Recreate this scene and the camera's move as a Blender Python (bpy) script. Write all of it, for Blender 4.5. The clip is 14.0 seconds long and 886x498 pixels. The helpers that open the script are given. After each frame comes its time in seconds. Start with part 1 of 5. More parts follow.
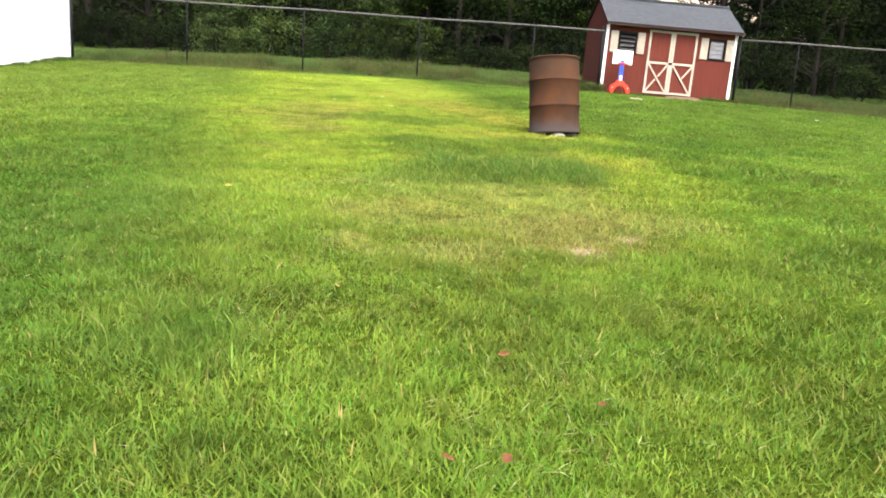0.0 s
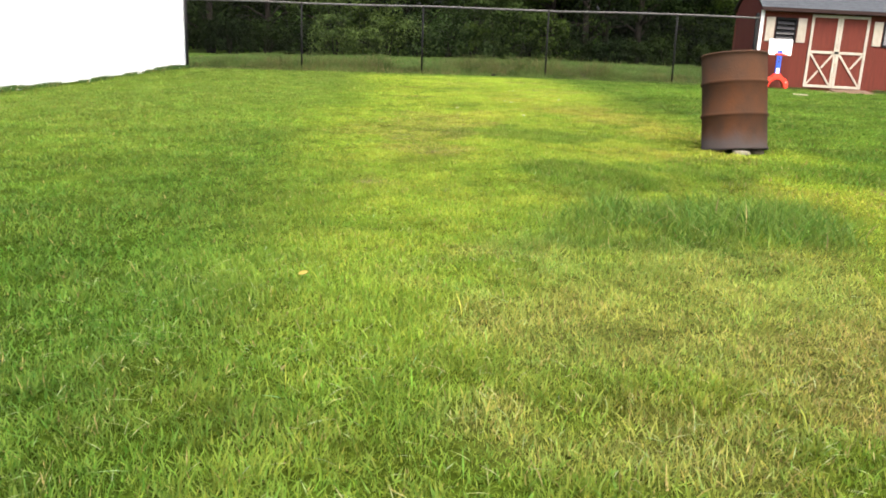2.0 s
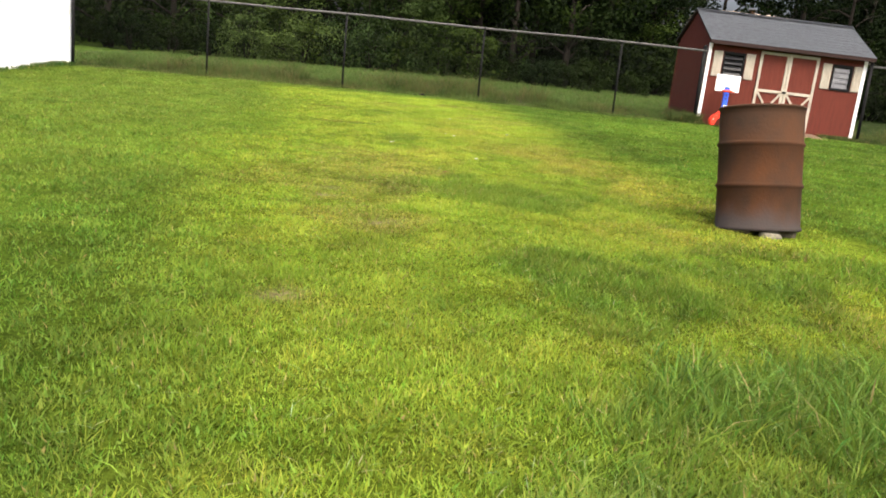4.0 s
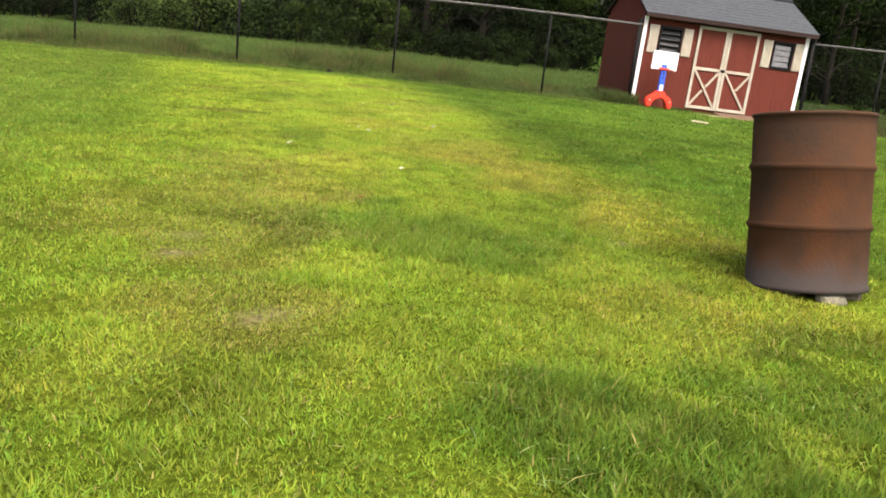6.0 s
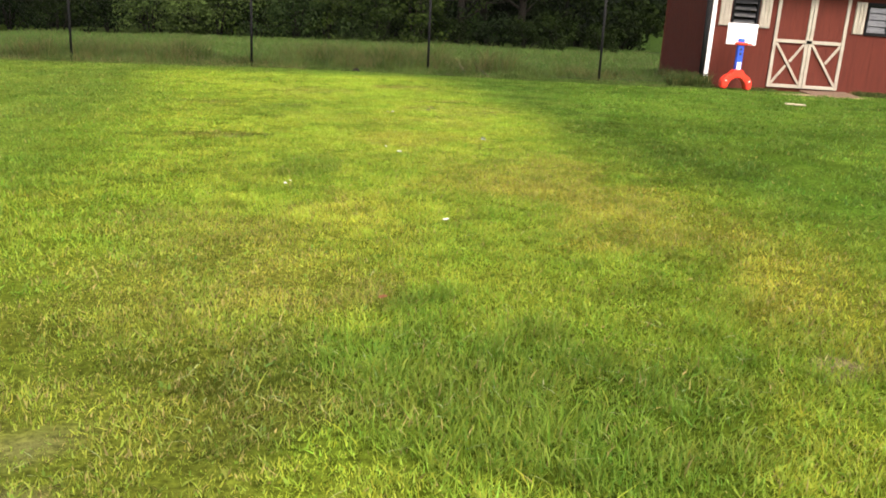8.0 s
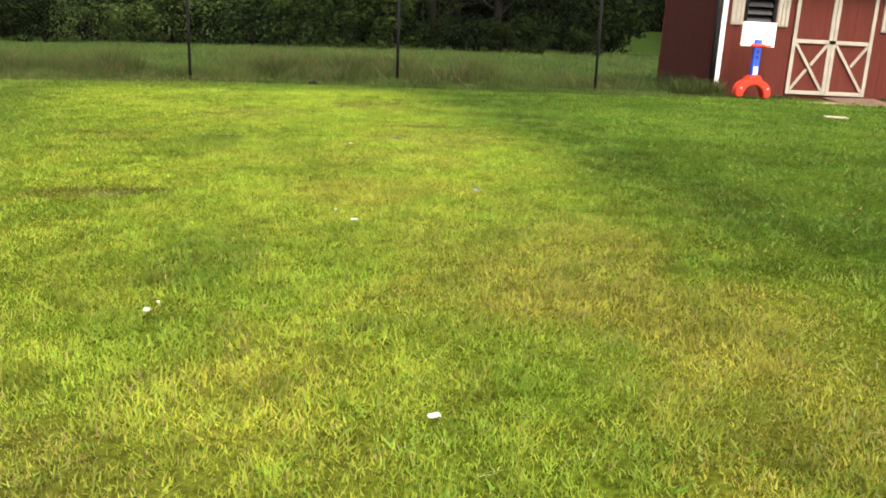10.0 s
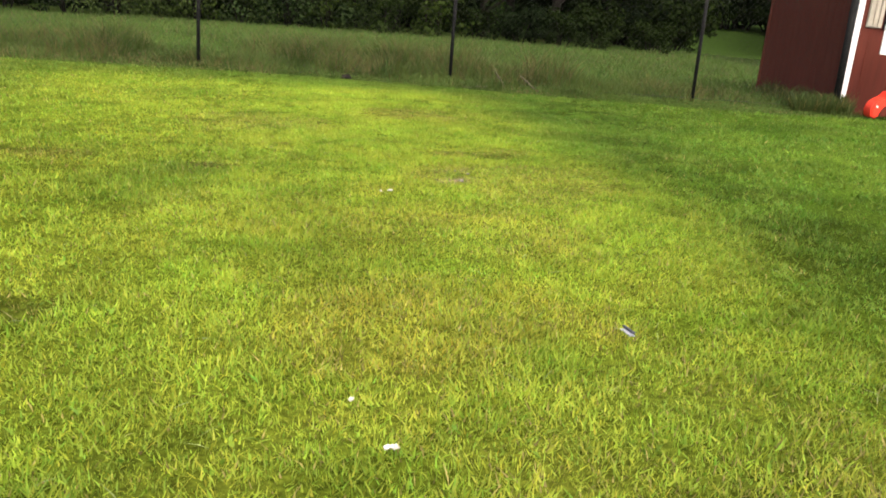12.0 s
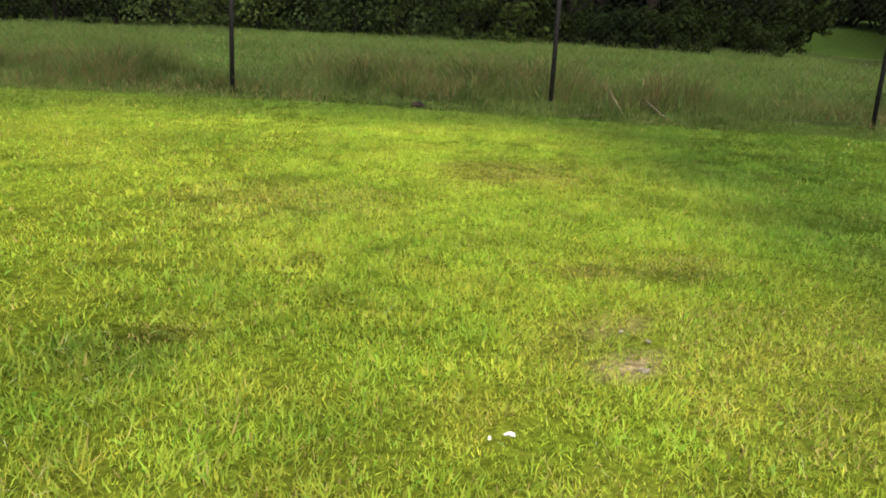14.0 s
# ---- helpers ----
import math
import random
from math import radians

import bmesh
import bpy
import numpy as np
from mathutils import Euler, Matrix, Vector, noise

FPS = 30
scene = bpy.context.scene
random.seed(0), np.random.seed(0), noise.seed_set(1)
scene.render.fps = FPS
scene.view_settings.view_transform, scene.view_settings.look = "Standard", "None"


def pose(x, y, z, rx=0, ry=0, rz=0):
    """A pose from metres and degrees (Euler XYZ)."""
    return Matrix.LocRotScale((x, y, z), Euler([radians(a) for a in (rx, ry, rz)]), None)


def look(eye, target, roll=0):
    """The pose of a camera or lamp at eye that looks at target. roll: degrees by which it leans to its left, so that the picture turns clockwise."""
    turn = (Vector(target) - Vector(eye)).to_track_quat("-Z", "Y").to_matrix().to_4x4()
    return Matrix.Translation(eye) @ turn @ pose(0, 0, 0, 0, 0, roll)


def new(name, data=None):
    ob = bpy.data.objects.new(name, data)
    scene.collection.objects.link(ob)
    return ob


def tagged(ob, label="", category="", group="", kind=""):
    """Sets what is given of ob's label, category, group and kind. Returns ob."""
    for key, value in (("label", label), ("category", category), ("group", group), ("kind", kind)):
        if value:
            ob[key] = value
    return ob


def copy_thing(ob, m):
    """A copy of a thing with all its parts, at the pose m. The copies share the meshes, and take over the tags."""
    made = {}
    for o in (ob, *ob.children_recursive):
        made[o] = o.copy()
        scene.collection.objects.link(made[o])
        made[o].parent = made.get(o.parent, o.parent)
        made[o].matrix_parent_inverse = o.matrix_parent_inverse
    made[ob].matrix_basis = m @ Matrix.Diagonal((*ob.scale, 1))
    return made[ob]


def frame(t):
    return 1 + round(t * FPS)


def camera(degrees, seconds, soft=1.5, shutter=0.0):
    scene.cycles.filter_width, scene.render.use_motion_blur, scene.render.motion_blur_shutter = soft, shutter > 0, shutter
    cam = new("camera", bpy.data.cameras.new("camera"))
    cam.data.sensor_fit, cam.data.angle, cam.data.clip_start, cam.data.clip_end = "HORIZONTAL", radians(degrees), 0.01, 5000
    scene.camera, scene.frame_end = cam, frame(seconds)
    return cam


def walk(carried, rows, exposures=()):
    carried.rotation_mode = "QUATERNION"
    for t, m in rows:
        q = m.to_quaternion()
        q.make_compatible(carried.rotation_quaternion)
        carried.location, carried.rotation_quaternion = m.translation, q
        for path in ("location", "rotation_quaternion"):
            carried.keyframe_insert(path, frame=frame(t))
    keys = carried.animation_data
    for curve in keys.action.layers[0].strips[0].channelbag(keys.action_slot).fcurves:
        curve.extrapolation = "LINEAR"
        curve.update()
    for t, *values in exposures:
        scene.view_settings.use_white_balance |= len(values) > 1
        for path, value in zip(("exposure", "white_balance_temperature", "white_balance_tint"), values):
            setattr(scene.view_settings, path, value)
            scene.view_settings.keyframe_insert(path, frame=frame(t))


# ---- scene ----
cam = camera(54.2, 14.0, soft=1.75)
PATH = [
    (0, (-5.109, -23.739, 0.911), (-5.019, -21.794, 0.454), 3.9),
    (0.5, (-5.142, -23.31, 0.889), (-5.115, -21.368, 0.412), 3.7),
    (1, (-5.169, -22.835, 0.918), (-5.237, -20.904, 0.402), 2.0),
    (1.5, (-5.237, -22.351, 0.894), (-5.343, -20.422, 0.379), 2.4),
    (2, (-5.318, -21.868, 0.942), (-5.502, -19.936, 0.461), 2.0),
    (2.5, (-5.407, -21.362, 0.945), (-5.645, -19.416, 0.547), 1.7),
    (2.7, (-5.441, -21.169, 0.97), (-5.662, -19.23, 0.531), 1.6),
    (5, (-5.892, -18.77, 1.038), (-5.722, -16.829, 0.588), 7.7),
    (5.5, (-5.827, -18.303, 1.026), (-5.639, -16.369, 0.55), 6.6),
    (6, (-5.806, -17.712, 1.063), (-5.567, -15.788, 0.571), 6.5),
    (6.5, (-5.768, -17.177, 1.061), (-5.548, -15.26, 0.537), 5.5),
    (7, (-5.734, -16.65, 1.057), (-5.545, -14.741, 0.492), 4.4),
    (7.5, (-5.72, -16.137, 1.076), (-5.576, -14.213, 0.55), 3.3),
    (8, (-5.701, -15.568, 1.015), (-5.565, -13.643, 0.491), 2.8),
    (8.2, (-5.688, -15.409, 1.054), (-5.549, -13.474, 0.569), 2.4),
    (10.5, (-5.583, -12.757, 0.911), (-5.365, -10.837, 0.394), 2.7),
    (10.6, (-5.595, -12.64, 0.897), (-5.399, -10.7, 0.456), 4.2),
    (11, (-5.638, -12.11, 0.973), (-5.512, -10.177, 0.474), 4.6),
    (11.5, (-5.631, -11.504, 0.936), (-5.518, -9.575, 0.419), 4.3),
    (12, (-5.64, -10.897, 0.943), (-5.517, -8.976, 0.397), 4.5),
    (12.5, (-5.643, -10.268, 0.941), (-5.615, -8.346, 0.39), 2.4),
    (13, (-5.668, -9.65, 0.926), (-5.679, -7.726, 0.38), 2.4),
    (13.5, (-5.724, -9.056, 0.93), (-5.753, -7.128, 0.4), 2.7),
    (13.6, (-5.761, -8.924, 0.994), (-5.8, -6.986, 0.504), 3.6),
    (14, (-5.787, -8.435, 0.952), (-5.83, -6.514, 0.399), 3.2),
]
walk(cam, [(t, look(eye, target, roll)) for t, eye, target, roll in PATH],
     exposures=[(0, 2.1, 6150, 10), (1, 2.08, 6150, 10), (2.7, 1.8, 6300, 10), (5, 1.72, 6500, 10), (7.5, 1.64, 6500, 10), (11.5, 1.55, 6500, 10), (14, 1.47, 6500, 10)])

# ---- light ----
SUN_AZ, SUN_EL = radians(162), radians(60)
world = bpy.data.worlds.new("sky")
scene.world = world
world.use_nodes = True
wn = world.node_tree.nodes
sky = wn.new("ShaderNodeTexSky")
sky.sky_type, sky.sun_disc = "NISHITA", False
sky.sun_elevation, sky.sun_rotation = SUN_EL, SUN_AZ
sky.air_density, sky.dust_density, sky.ozone_density = 0.6, 9.0, 0.2
world.node_tree.links.new(sky.outputs[0], wn["Background"].inputs[0])
wn["Background"].inputs[1].default_value = 0.15
sun_data = bpy.data.lights.new("sun", "SUN")
sun_data.energy, sun_data.angle, sun_data.color = 0.85, radians(40), (1.0, 0.93, 0.8)
sun = new("sun", sun_data)
sun_way = Vector((math.sin(SUN_AZ) * math.cos(SUN_EL), math.cos(SUN_AZ) * math.cos(SUN_EL), math.sin(SUN_EL)))
sun.matrix_world = look(sun_way * 60, (0, 0, 0))


# ---- materials ----
def material(name, color, rough=0.7, metal=0.0, color2=None, scale=6.0, bump=0.0, bump_scale=60.0, spec=0.4, stretch=(1, 1, 1), thresh=(0.35, 0.65)):
    """A surface with two scales of variation between two colours, and fine relief."""
    m = bpy.data.materials.new(name)
    m.use_nodes = True
    nt = m.node_tree
    b = nt.nodes["Principled BSDF"]
    b.inputs["Roughness"].default_value, b.inputs["Metallic"].default_value = rough, metal
    b.inputs["Specular IOR Level"].default_value = spec
    co = nt.nodes.new("ShaderNodeTexCoord")
    mp = nt.nodes.new("ShaderNodeMapping")
    mp.inputs["Scale"].default_value = stretch
    nt.links.new(co.outputs["Object"], mp.inputs[0])
    n1 = nt.nodes.new("ShaderNodeTexNoise")
    n1.inputs["Scale"].default_value, n1.inputs["Detail"].default_value = scale, 8
    n1.inputs["Roughness"].default_value = 0.65
    nt.links.new(mp.outputs[0], n1.inputs["Vector"])
    ramp = nt.nodes.new("ShaderNodeValToRGB")
    c2 = color2 or tuple(c * 0.8 for c in color)
    ramp.color_ramp.elements[0].position, ramp.color_ramp.elements[1].position = thresh
    ramp.color_ramp.elements[0].color, ramp.color_ramp.elements[1].color = (*color, 1), (*c2, 1)
    nt.links.new(n1.outputs["Fac"], ramp.inputs[0])
    nt.links.new(ramp.outputs[0], b.inputs["Base Color"])
    if bump:
        n2 = nt.nodes.new("ShaderNodeTexNoise")
        n2.inputs["Scale"].default_value, n2.inputs["Detail"].default_value = bump_scale, 4
        nt.links.new(mp.outputs[0], n2.inputs["Vector"])
        bp = nt.nodes.new("ShaderNodeBump")
        bp.inputs["Strength"].default_value, bp.inputs["Distance"].default_value = bump, 0.01
        nt.links.new(n2.outputs["Fac"], bp.inputs["Height"])
        nt.links.new(bp.outputs[0], b.inputs["Normal"])
    return m


def leaf_material(name, attribute=None, color=(0.05, 0.1, 0.02), spread=0.5, glow=0.3, rough=0.8, spec=0.05):
    """Thin leaves: the colour comes from the mesh or is given, varies leaf by leaf, and some light passes through."""
    m = bpy.data.materials.new(name)
    m.use_nodes = True
    nt = m.node_tree
    b, out = nt.nodes["Principled BSDF"], nt.nodes["Material Output"]
    b.inputs["Roughness"].default_value, b.inputs["Specular IOR Level"].default_value = rough, spec
    if attribute:
        src = nt.nodes.new("ShaderNodeAttribute")
        src.attribute_name = attribute
        tone = src.outputs["Color"]
    else:
        geo = nt.nodes.new("ShaderNodeNewGeometry")
        ramp = nt.nodes.new("ShaderNodeValToRGB")
        ramp.color_ramp.elements[0].color = (*[c * (1 - spread) for c in color], 1)
        ramp.color_ramp.elements[1].color = (color[0] * (1 + 1.5 * spread), color[1] * (1 + spread), color[2] * (1 + spread), 1)
        nt.links.new(geo.outputs["Random Per Island"], ramp.inputs[0])
        own = nt.nodes.new("ShaderNodeObjectInfo")
        shift = nt.nodes.new("ShaderNodeValToRGB")
        shift.color_ramp.elements[0].color, shift.color_ramp.elements[1].color = (0.42, 0.47, 0.5, 1), (1.2, 1.08, 0.8, 1)
        nt.links.new(own.outputs["Random"], shift.inputs[0])
        mul = nt.nodes.new("ShaderNodeMix")
        mul.data_type, mul.blend_type = "RGBA", "MULTIPLY"
        mul.inputs[0].default_value = 1.0
        nt.links.new(ramp.outputs[0], mul.inputs[6])
        nt.links.new(shift.outputs[0], mul.inputs[7])
        tone = mul.outputs[2]
    nt.links.new(tone, b.inputs["Base Color"])
    tr = nt.nodes.new("ShaderNodeBsdfTranslucent")
    nt.links.new(tone, tr.inputs["Color"])
    mix = nt.nodes.new("ShaderNodeMixShader")
    mix.inputs[0].default_value = glow
    nt.links.new(b.outputs[0], mix.inputs[1])
    nt.links.new(tr.outputs[0], mix.inputs[2])
    nt.links.new(mix.outputs[0], out.inputs["Surface"])
    return m


RED = material("red_siding_paint", (0.098, 0.0225, 0.0145), 0.85, color2=(0.076, 0.019, 0.0125), scale=3, spec=0.15, bump=0.3, bump_scale=40, stretch=(6, 6, 0.7))
RED_DOOR = material("red_door_paint", (0.104, 0.025, 0.016), 0.85, color2=(0.084, 0.0215, 0.0145), scale=4, spec=0.15, bump=0.3, stretch=(5, 5, 0.8))
CREAM = material("cream_trim_paint", (0.34, 0.31, 0.25), 0.75, color2=(0.24, 0.21, 0.165), scale=5, bump=0.15, thresh=(0.45, 0.8))
WHITE_TRIM = material("white_corner_paint", (0.85, 0.84, 0.86), 0.5, color2=(0.75, 0.74, 0.74), scale=4)
SHINGLE = material("grey_shingle", (0.05, 0.056, 0.062), 0.95, color2=(0.037, 0.041, 0.046), spec=0.15, scale=9, bump=0.7, bump_scale=180)
FASCIA = material("brown_fascia_paint", (0.03, 0.018, 0.016), 0.85, scale=5, spec=0.1)
BLACK = material("black_frame_paint_and_dark_inside", (0.005, 0.005, 0.0055), 0.6, spec=0.15)
INSIDE = material("bare_shed_boards", (0.1, 0.07, 0.045), 0.8, scale=3)
SLAT = material("grey_louvre", (0.035, 0.036, 0.038), 0.3, color2=(0.022, 0.022, 0.024), spec=0.35)
SLAT_PALE = material("pale_glass_louvre", (0.06, 0.065, 0.065), 0.12, color2=(0.035, 0.038, 0.04), spec=0.8)
STEEL = material("dark_steel", (0.05, 0.05, 0.05), 0.4, 0.8)
POST = material("black_vinyl_post", (0.008, 0.008, 0.009), 0.7, color2=(0.013, 0.013, 0.013), scale=12, spec=0.06)
RAIL = material("weathered_grey_rail", (0.085, 0.085, 0.083), 0.8, 0.0, spec=0.15, color2=(0.055, 0.053, 0.05), scale=14)
WIRE = material("dull_wire", (0.026, 0.03, 0.022), 0.7, 0.0, spec=0.15)
VINYL = material("white_vinyl", (0.93, 0.93, 0.93), 0.4, color2=(0.88, 0.88, 0.89), scale=1.5)
RUST = material("rust", (0.058, 0.0235, 0.0095), 0.95, color2=(0.027, 0.0165, 0.0105), spec=0.1, scale=3.6, bump=0.22, bump_scale=60, stretch=(1, 1, 0.7), thresh=(0.34, 0.66))
RUST_DARK = material("scorched_rust", (0.06, 0.035, 0.025), 0.9, color2=(0.035, 0.025, 0.02), scale=7, bump=0.5)
STONE = material("pale_stone", (0.17, 0.155, 0.115), 0.9, color2=(0.1, 0.095, 0.065), scale=20, bump=0.6, bump_scale=50)
PLASTIC_RED = material("red_plastic", (0.75, 0.045, 0.02), 0.4, color2=(0.62, 0.04, 0.02), scale=3)
PLASTIC_BLUE = material("blue_plastic", (0.03, 0.1, 0.62), 0.4, color2=(0.03, 0.08, 0.5), scale=3)
PLASTIC_WHITE = material("white_plastic", (0.88, 0.88, 0.88), 0.4, color2=(0.8, 0.8, 0.8), scale=2)
DULL_STONE = material("mossy_stone", (0.12, 0.1, 0.07), 0.95, color2=(0.07, 0.065, 0.04), scale=16, bump=0.6, bump_scale=50, spec=0.1)
PALE_WOOD = material("bleached_board", (0.42, 0.37, 0.26), 0.8, color2=(0.3, 0.25, 0.17), scale=6, bump=0.3, stretch=(1, 8, 8))
RAMP_WOOD = material("weathered_ramp_board", (0.11, 0.062, 0.035), 0.9, color2=(0.07, 0.045, 0.028), scale=6, bump=0.4)
STICK = material("weathered_stick", (0.1, 0.088, 0.058), 0.9, color2=(0.06, 0.052, 0.034), scale=20, spec=0.1)
BARK = material("bark", (0.017, 0.014, 0.011), 0.95, color2=(0.01, 0.0085, 0.007), spec=0.1, scale=10, bump=0.8, stretch=(1, 1, 0.3))
PAPER = material("white_paper", (0.5, 0.49, 0.45), 0.7, color2=(0.4, 0.38, 0.33), scale=30)
DRY_LEAF = material("red_brown_leaf", (0.22, 0.1, 0.045), 0.9, spec=0.1, color2=(0.13, 0.06, 0.028), scale=30)
YELLOW_LEAF = material("yellow_leaf", (0.36, 0.29, 0.05), 0.8, color2=(0.26, 0.2, 0.04), scale=30)
WRAP_DARK = material("dark_wrapper", (0.02, 0.02, 0.028), 0.4, color2=(0.04, 0.045, 0.075), scale=40)
WRAP_BLUE = material("silver_blue_wrapper", (0.38, 0.4, 0.43), 0.4, color2=(0.18, 0.2, 0.26), scale=40)
ROOF_TAN = material("tan_roof", (0.36, 0.29, 0.22), 0.9, color2=(0.28, 0.22, 0.16), scale=3, bump=0.4)
WALL_TAN = material("tan_house_wall", (0.5, 0.44, 0.36), 0.8, color2=(0.44, 0.38, 0.31), scale=2)
GLASS = material("dark_pane", (0.02, 0.025, 0.03), 0.05, spec=0.8)
GRASS = leaf_material("grass_blade", attribute="tint", glow=0.48, rough=0.6, spec=0.16)
# first two tones: the wood's deep shade is put into the leaf colour
CROWN = [leaf_material("leaf_dark_shaded", color=(0.0045, 0.01, 0.0025), spread=0.18, glow=0.25),
         leaf_material("leaf_mid_shaded", color=(0.0085, 0.0175, 0.0032), spread=0.18, glow=0.3),
         leaf_material("bush_leaf", color=(0.02, 0.038, 0.008), spread=0.2, glow=0.35),
         leaf_material("bush_leaf_grey", color=(0.05, 0.086, 0.026), spread=0.2, glow=0.3),
         leaf_material("leaf_grey_green", color=(0.024, 0.042, 0.011), spread=0.18, glow=0.3)]


def stain(m, color, z_top, z_low, amount):
    """Adds a ragged scorched or bleached band to a surface, towards its foot."""
    nt = m.node_tree
    b = nt.nodes["Principled BSDF"]
    old = b.inputs["Base Color"].links[0].from_socket
    co = nt.nodes.new("ShaderNodeTexCoord")
    sep = nt.nodes.new("ShaderNodeSeparateXYZ")
    nt.links.new(co.outputs["Object"], sep.inputs[0])
    nz = nt.nodes.new("ShaderNodeTexNoise")
    nz.inputs["Scale"].default_value, nz.inputs["Detail"].default_value = 5.0, 6
    nt.links.new(co.outputs["Object"], nz.inputs["Vector"])
    add = nt.nodes.new("ShaderNodeMath")
    add.operation = "MULTIPLY_ADD"
    add.inputs[1].default_value = 0.35
    nt.links.new(nz.outputs["Fac"], add.inputs[0])
    nt.links.new(sep.outputs["Z"], add.inputs[2])
    rng = nt.nodes.new("ShaderNodeMapRange")
    rng.inputs[1].default_value, rng.inputs[2].default_value = z_top + 0.175, z_low + 0.175
    rng.inputs[3].default_value, rng.inputs[4].default_value = 0.0, amount
    nt.links.new(add.outputs[0], rng.inputs[0])
    mx = nt.nodes.new("ShaderNodeMix")
    mx.data_type = "RGBA"
    nt.links.new(rng.outputs[0], mx.inputs[0])
    nt.links.new(old, mx.inputs[6])
    mx.inputs[7].default_value = (*color, 1)
    nt.links.new(mx.outputs[2], b.inputs["Base Color"])


stain(RUST, (0.034, 0.031, 0.03), 0.2, 0.04, 0.85)
stain(RUST, (0.046, 0.03, 0.021), 0.55, 0.8, 0.3)

earth = bpy.data.materials.new("lawn_earth")
earth.use_nodes = True
ent = earth.node_tree
eb = ent.nodes["Principled BSDF"]
eb.inputs["Roughness"].default_value, eb.inputs["Specular IOR Level"].default_value = 0.95, 0.0
eat = ent.nodes.new("ShaderNodeAttribute")
eat.attribute_name = "tint"
eno = ent.nodes.new("ShaderNodeTexNoise")
eco = ent.nodes.new("ShaderNodeTexCoord")
ent.links.new(eco.outputs["Object"], eno.inputs["Vector"])
eno.inputs["Scale"].default_value, eno.inputs["Detail"].default_value, eno.inputs["Roughness"].default_value = 38.0, 8, 0.65
erp = ent.nodes.new("ShaderNodeValToRGB")
erp.color_ramp.elements[0].position, erp.color_ramp.elements[1].position = 0.38, 0.62
erp.color_ramp.elements[0].color, erp.color_ramp.elements[1].color = (0.45, 0.45, 0.45, 1), (1.25, 1.25, 1.2, 1)
ent.links.new(eno.outputs["Fac"], erp.inputs[0])
emx = ent.nodes.new("ShaderNodeMix")
emx.data_type, emx.blend_type = "RGBA", "MULTIPLY"
emx.inputs[0].default_value = 1.0
ent.links.new(eat.outputs["Color"], emx.inputs[6])
ent.links.new(erp.outputs[0], emx.inputs[7])
ent.links.new(emx.outputs[2], eb.inputs["Base Color"])
ebp = ent.nodes.new("ShaderNodeBump")
ebp.inputs["Strength"].default_value, ebp.inputs["Distance"].default_value = 0.8, 0.03
ent.links.new(eno.outputs["Fac"], ebp.inputs["Height"])
ent.links.new(ebp.outputs[0], eb.inputs["Normal"])

# ---- the lie and the colour of the land ----
TABLE = np.random.RandomState(5).rand(256, 256)


def smooth(a, b, v):
    u = np.clip((np.asarray(v, float) - a) / (b - a), 0, 1)
    return u * u * (3 - 2 * u)


def cloud(x, y, size, shift=0.0):
    """Smooth value noise, 0 to 1."""
    u, v = np.asarray(x, float) / size + 31.7 + shift, np.asarray(y, float) / size + 57.3 + shift * 1.7
    i, j = np.floor(u).astype(int), np.floor(v).astype(int)
    a, b = u - i, v - j
    a, b = a * a * (3 - 2 * a), b * b * (3 - 2 * b)
    g = lambda p, q: TABLE[p % 256, q % 256]
    return (g(i, j) * (1 - a) + g(i + 1, j) * a) * (1 - b) + (g(i, j + 1) * (1 - a) + g(i + 1, j + 1) * a) * b


def clouds(x, y, size, shift=0.0):
    return 0.55 * cloud(x, y, size, shift) + 0.3 * cloud(x, y, size / 2.3, shift + 3) + 0.15 * cloud(x, y, size / 5.1, shift + 7)


def land(x, y):
    """Height of the ground: a low crown, a dip by the white fence, a rise far behind."""
    x, y = np.asarray(x, float), np.asarray(y, float)
    dx = np.clip(x + 5, -10, 14)
    z = -0.0013 * dx * dx
    z = z - 0.14 * smooth(-9.5, -14, x) * smooth(0, -7, y)
    z = z + 0.03 * (clouds(x, y, 2.2) - 0.5) * smooth(60, 30, np.abs(y))
    return z + 0.09 * np.clip(y - 22, 0, 39) * smooth(20, 28, y)


def spot(x, y, cx, cy, rx, ry, ragged=0.5):
    """1 inside an uneven oval patch, 0 outside."""
    d = np.hypot((x - cx) / rx, (y - cy) / ry) + ragged * (clouds(x, y, 0.5, 11) - 0.5) * 2
    return smooth(1.15, 0.7, d)


def any_spot(x, y, rows, ragged):
    """The strongest of several ragged oval patches: rows of centre, radii and strength."""
    d = np.zeros(np.shape(x))
    for cx, cy, rx, ry, k in rows:
        d = np.maximum(d, k * spot(x, y, cx, cy, rx, ry, ragged))
    return d


BARE = ((-4.15, -19.78, 0.2, 0.09, 1), (-3.9, -19.4, 0.1, 0.05, 0.8), (-5.23, -5.92, 0.05, 0.17, 1), (-5.29, -6.22, 0.04, 0.06, 1), (-6.58, -13.66, 0.07, 0.05, 1),
        (-6.51, -14.0, 0.05, 0.04, 0.9), (-6.2, -14.52, 0.08, 0.04, 0.55), (-6.05, -14.78, 0.09, 0.04, 0.55), (-6.35, -16.4, 0.07, 0.05, 0.7), (-6.3, -15.2, 0.06, 0.04, 0.6),
        (1.9, -0.75, 0.75, 0.28, 1), (-5.4, -3.42, 0.18, 0.05, 0.8), (-4.2, -13.1, 0.08, 0.05, 0.7), (-6.95, -8.55, 0.1, 0.06, 0.6))
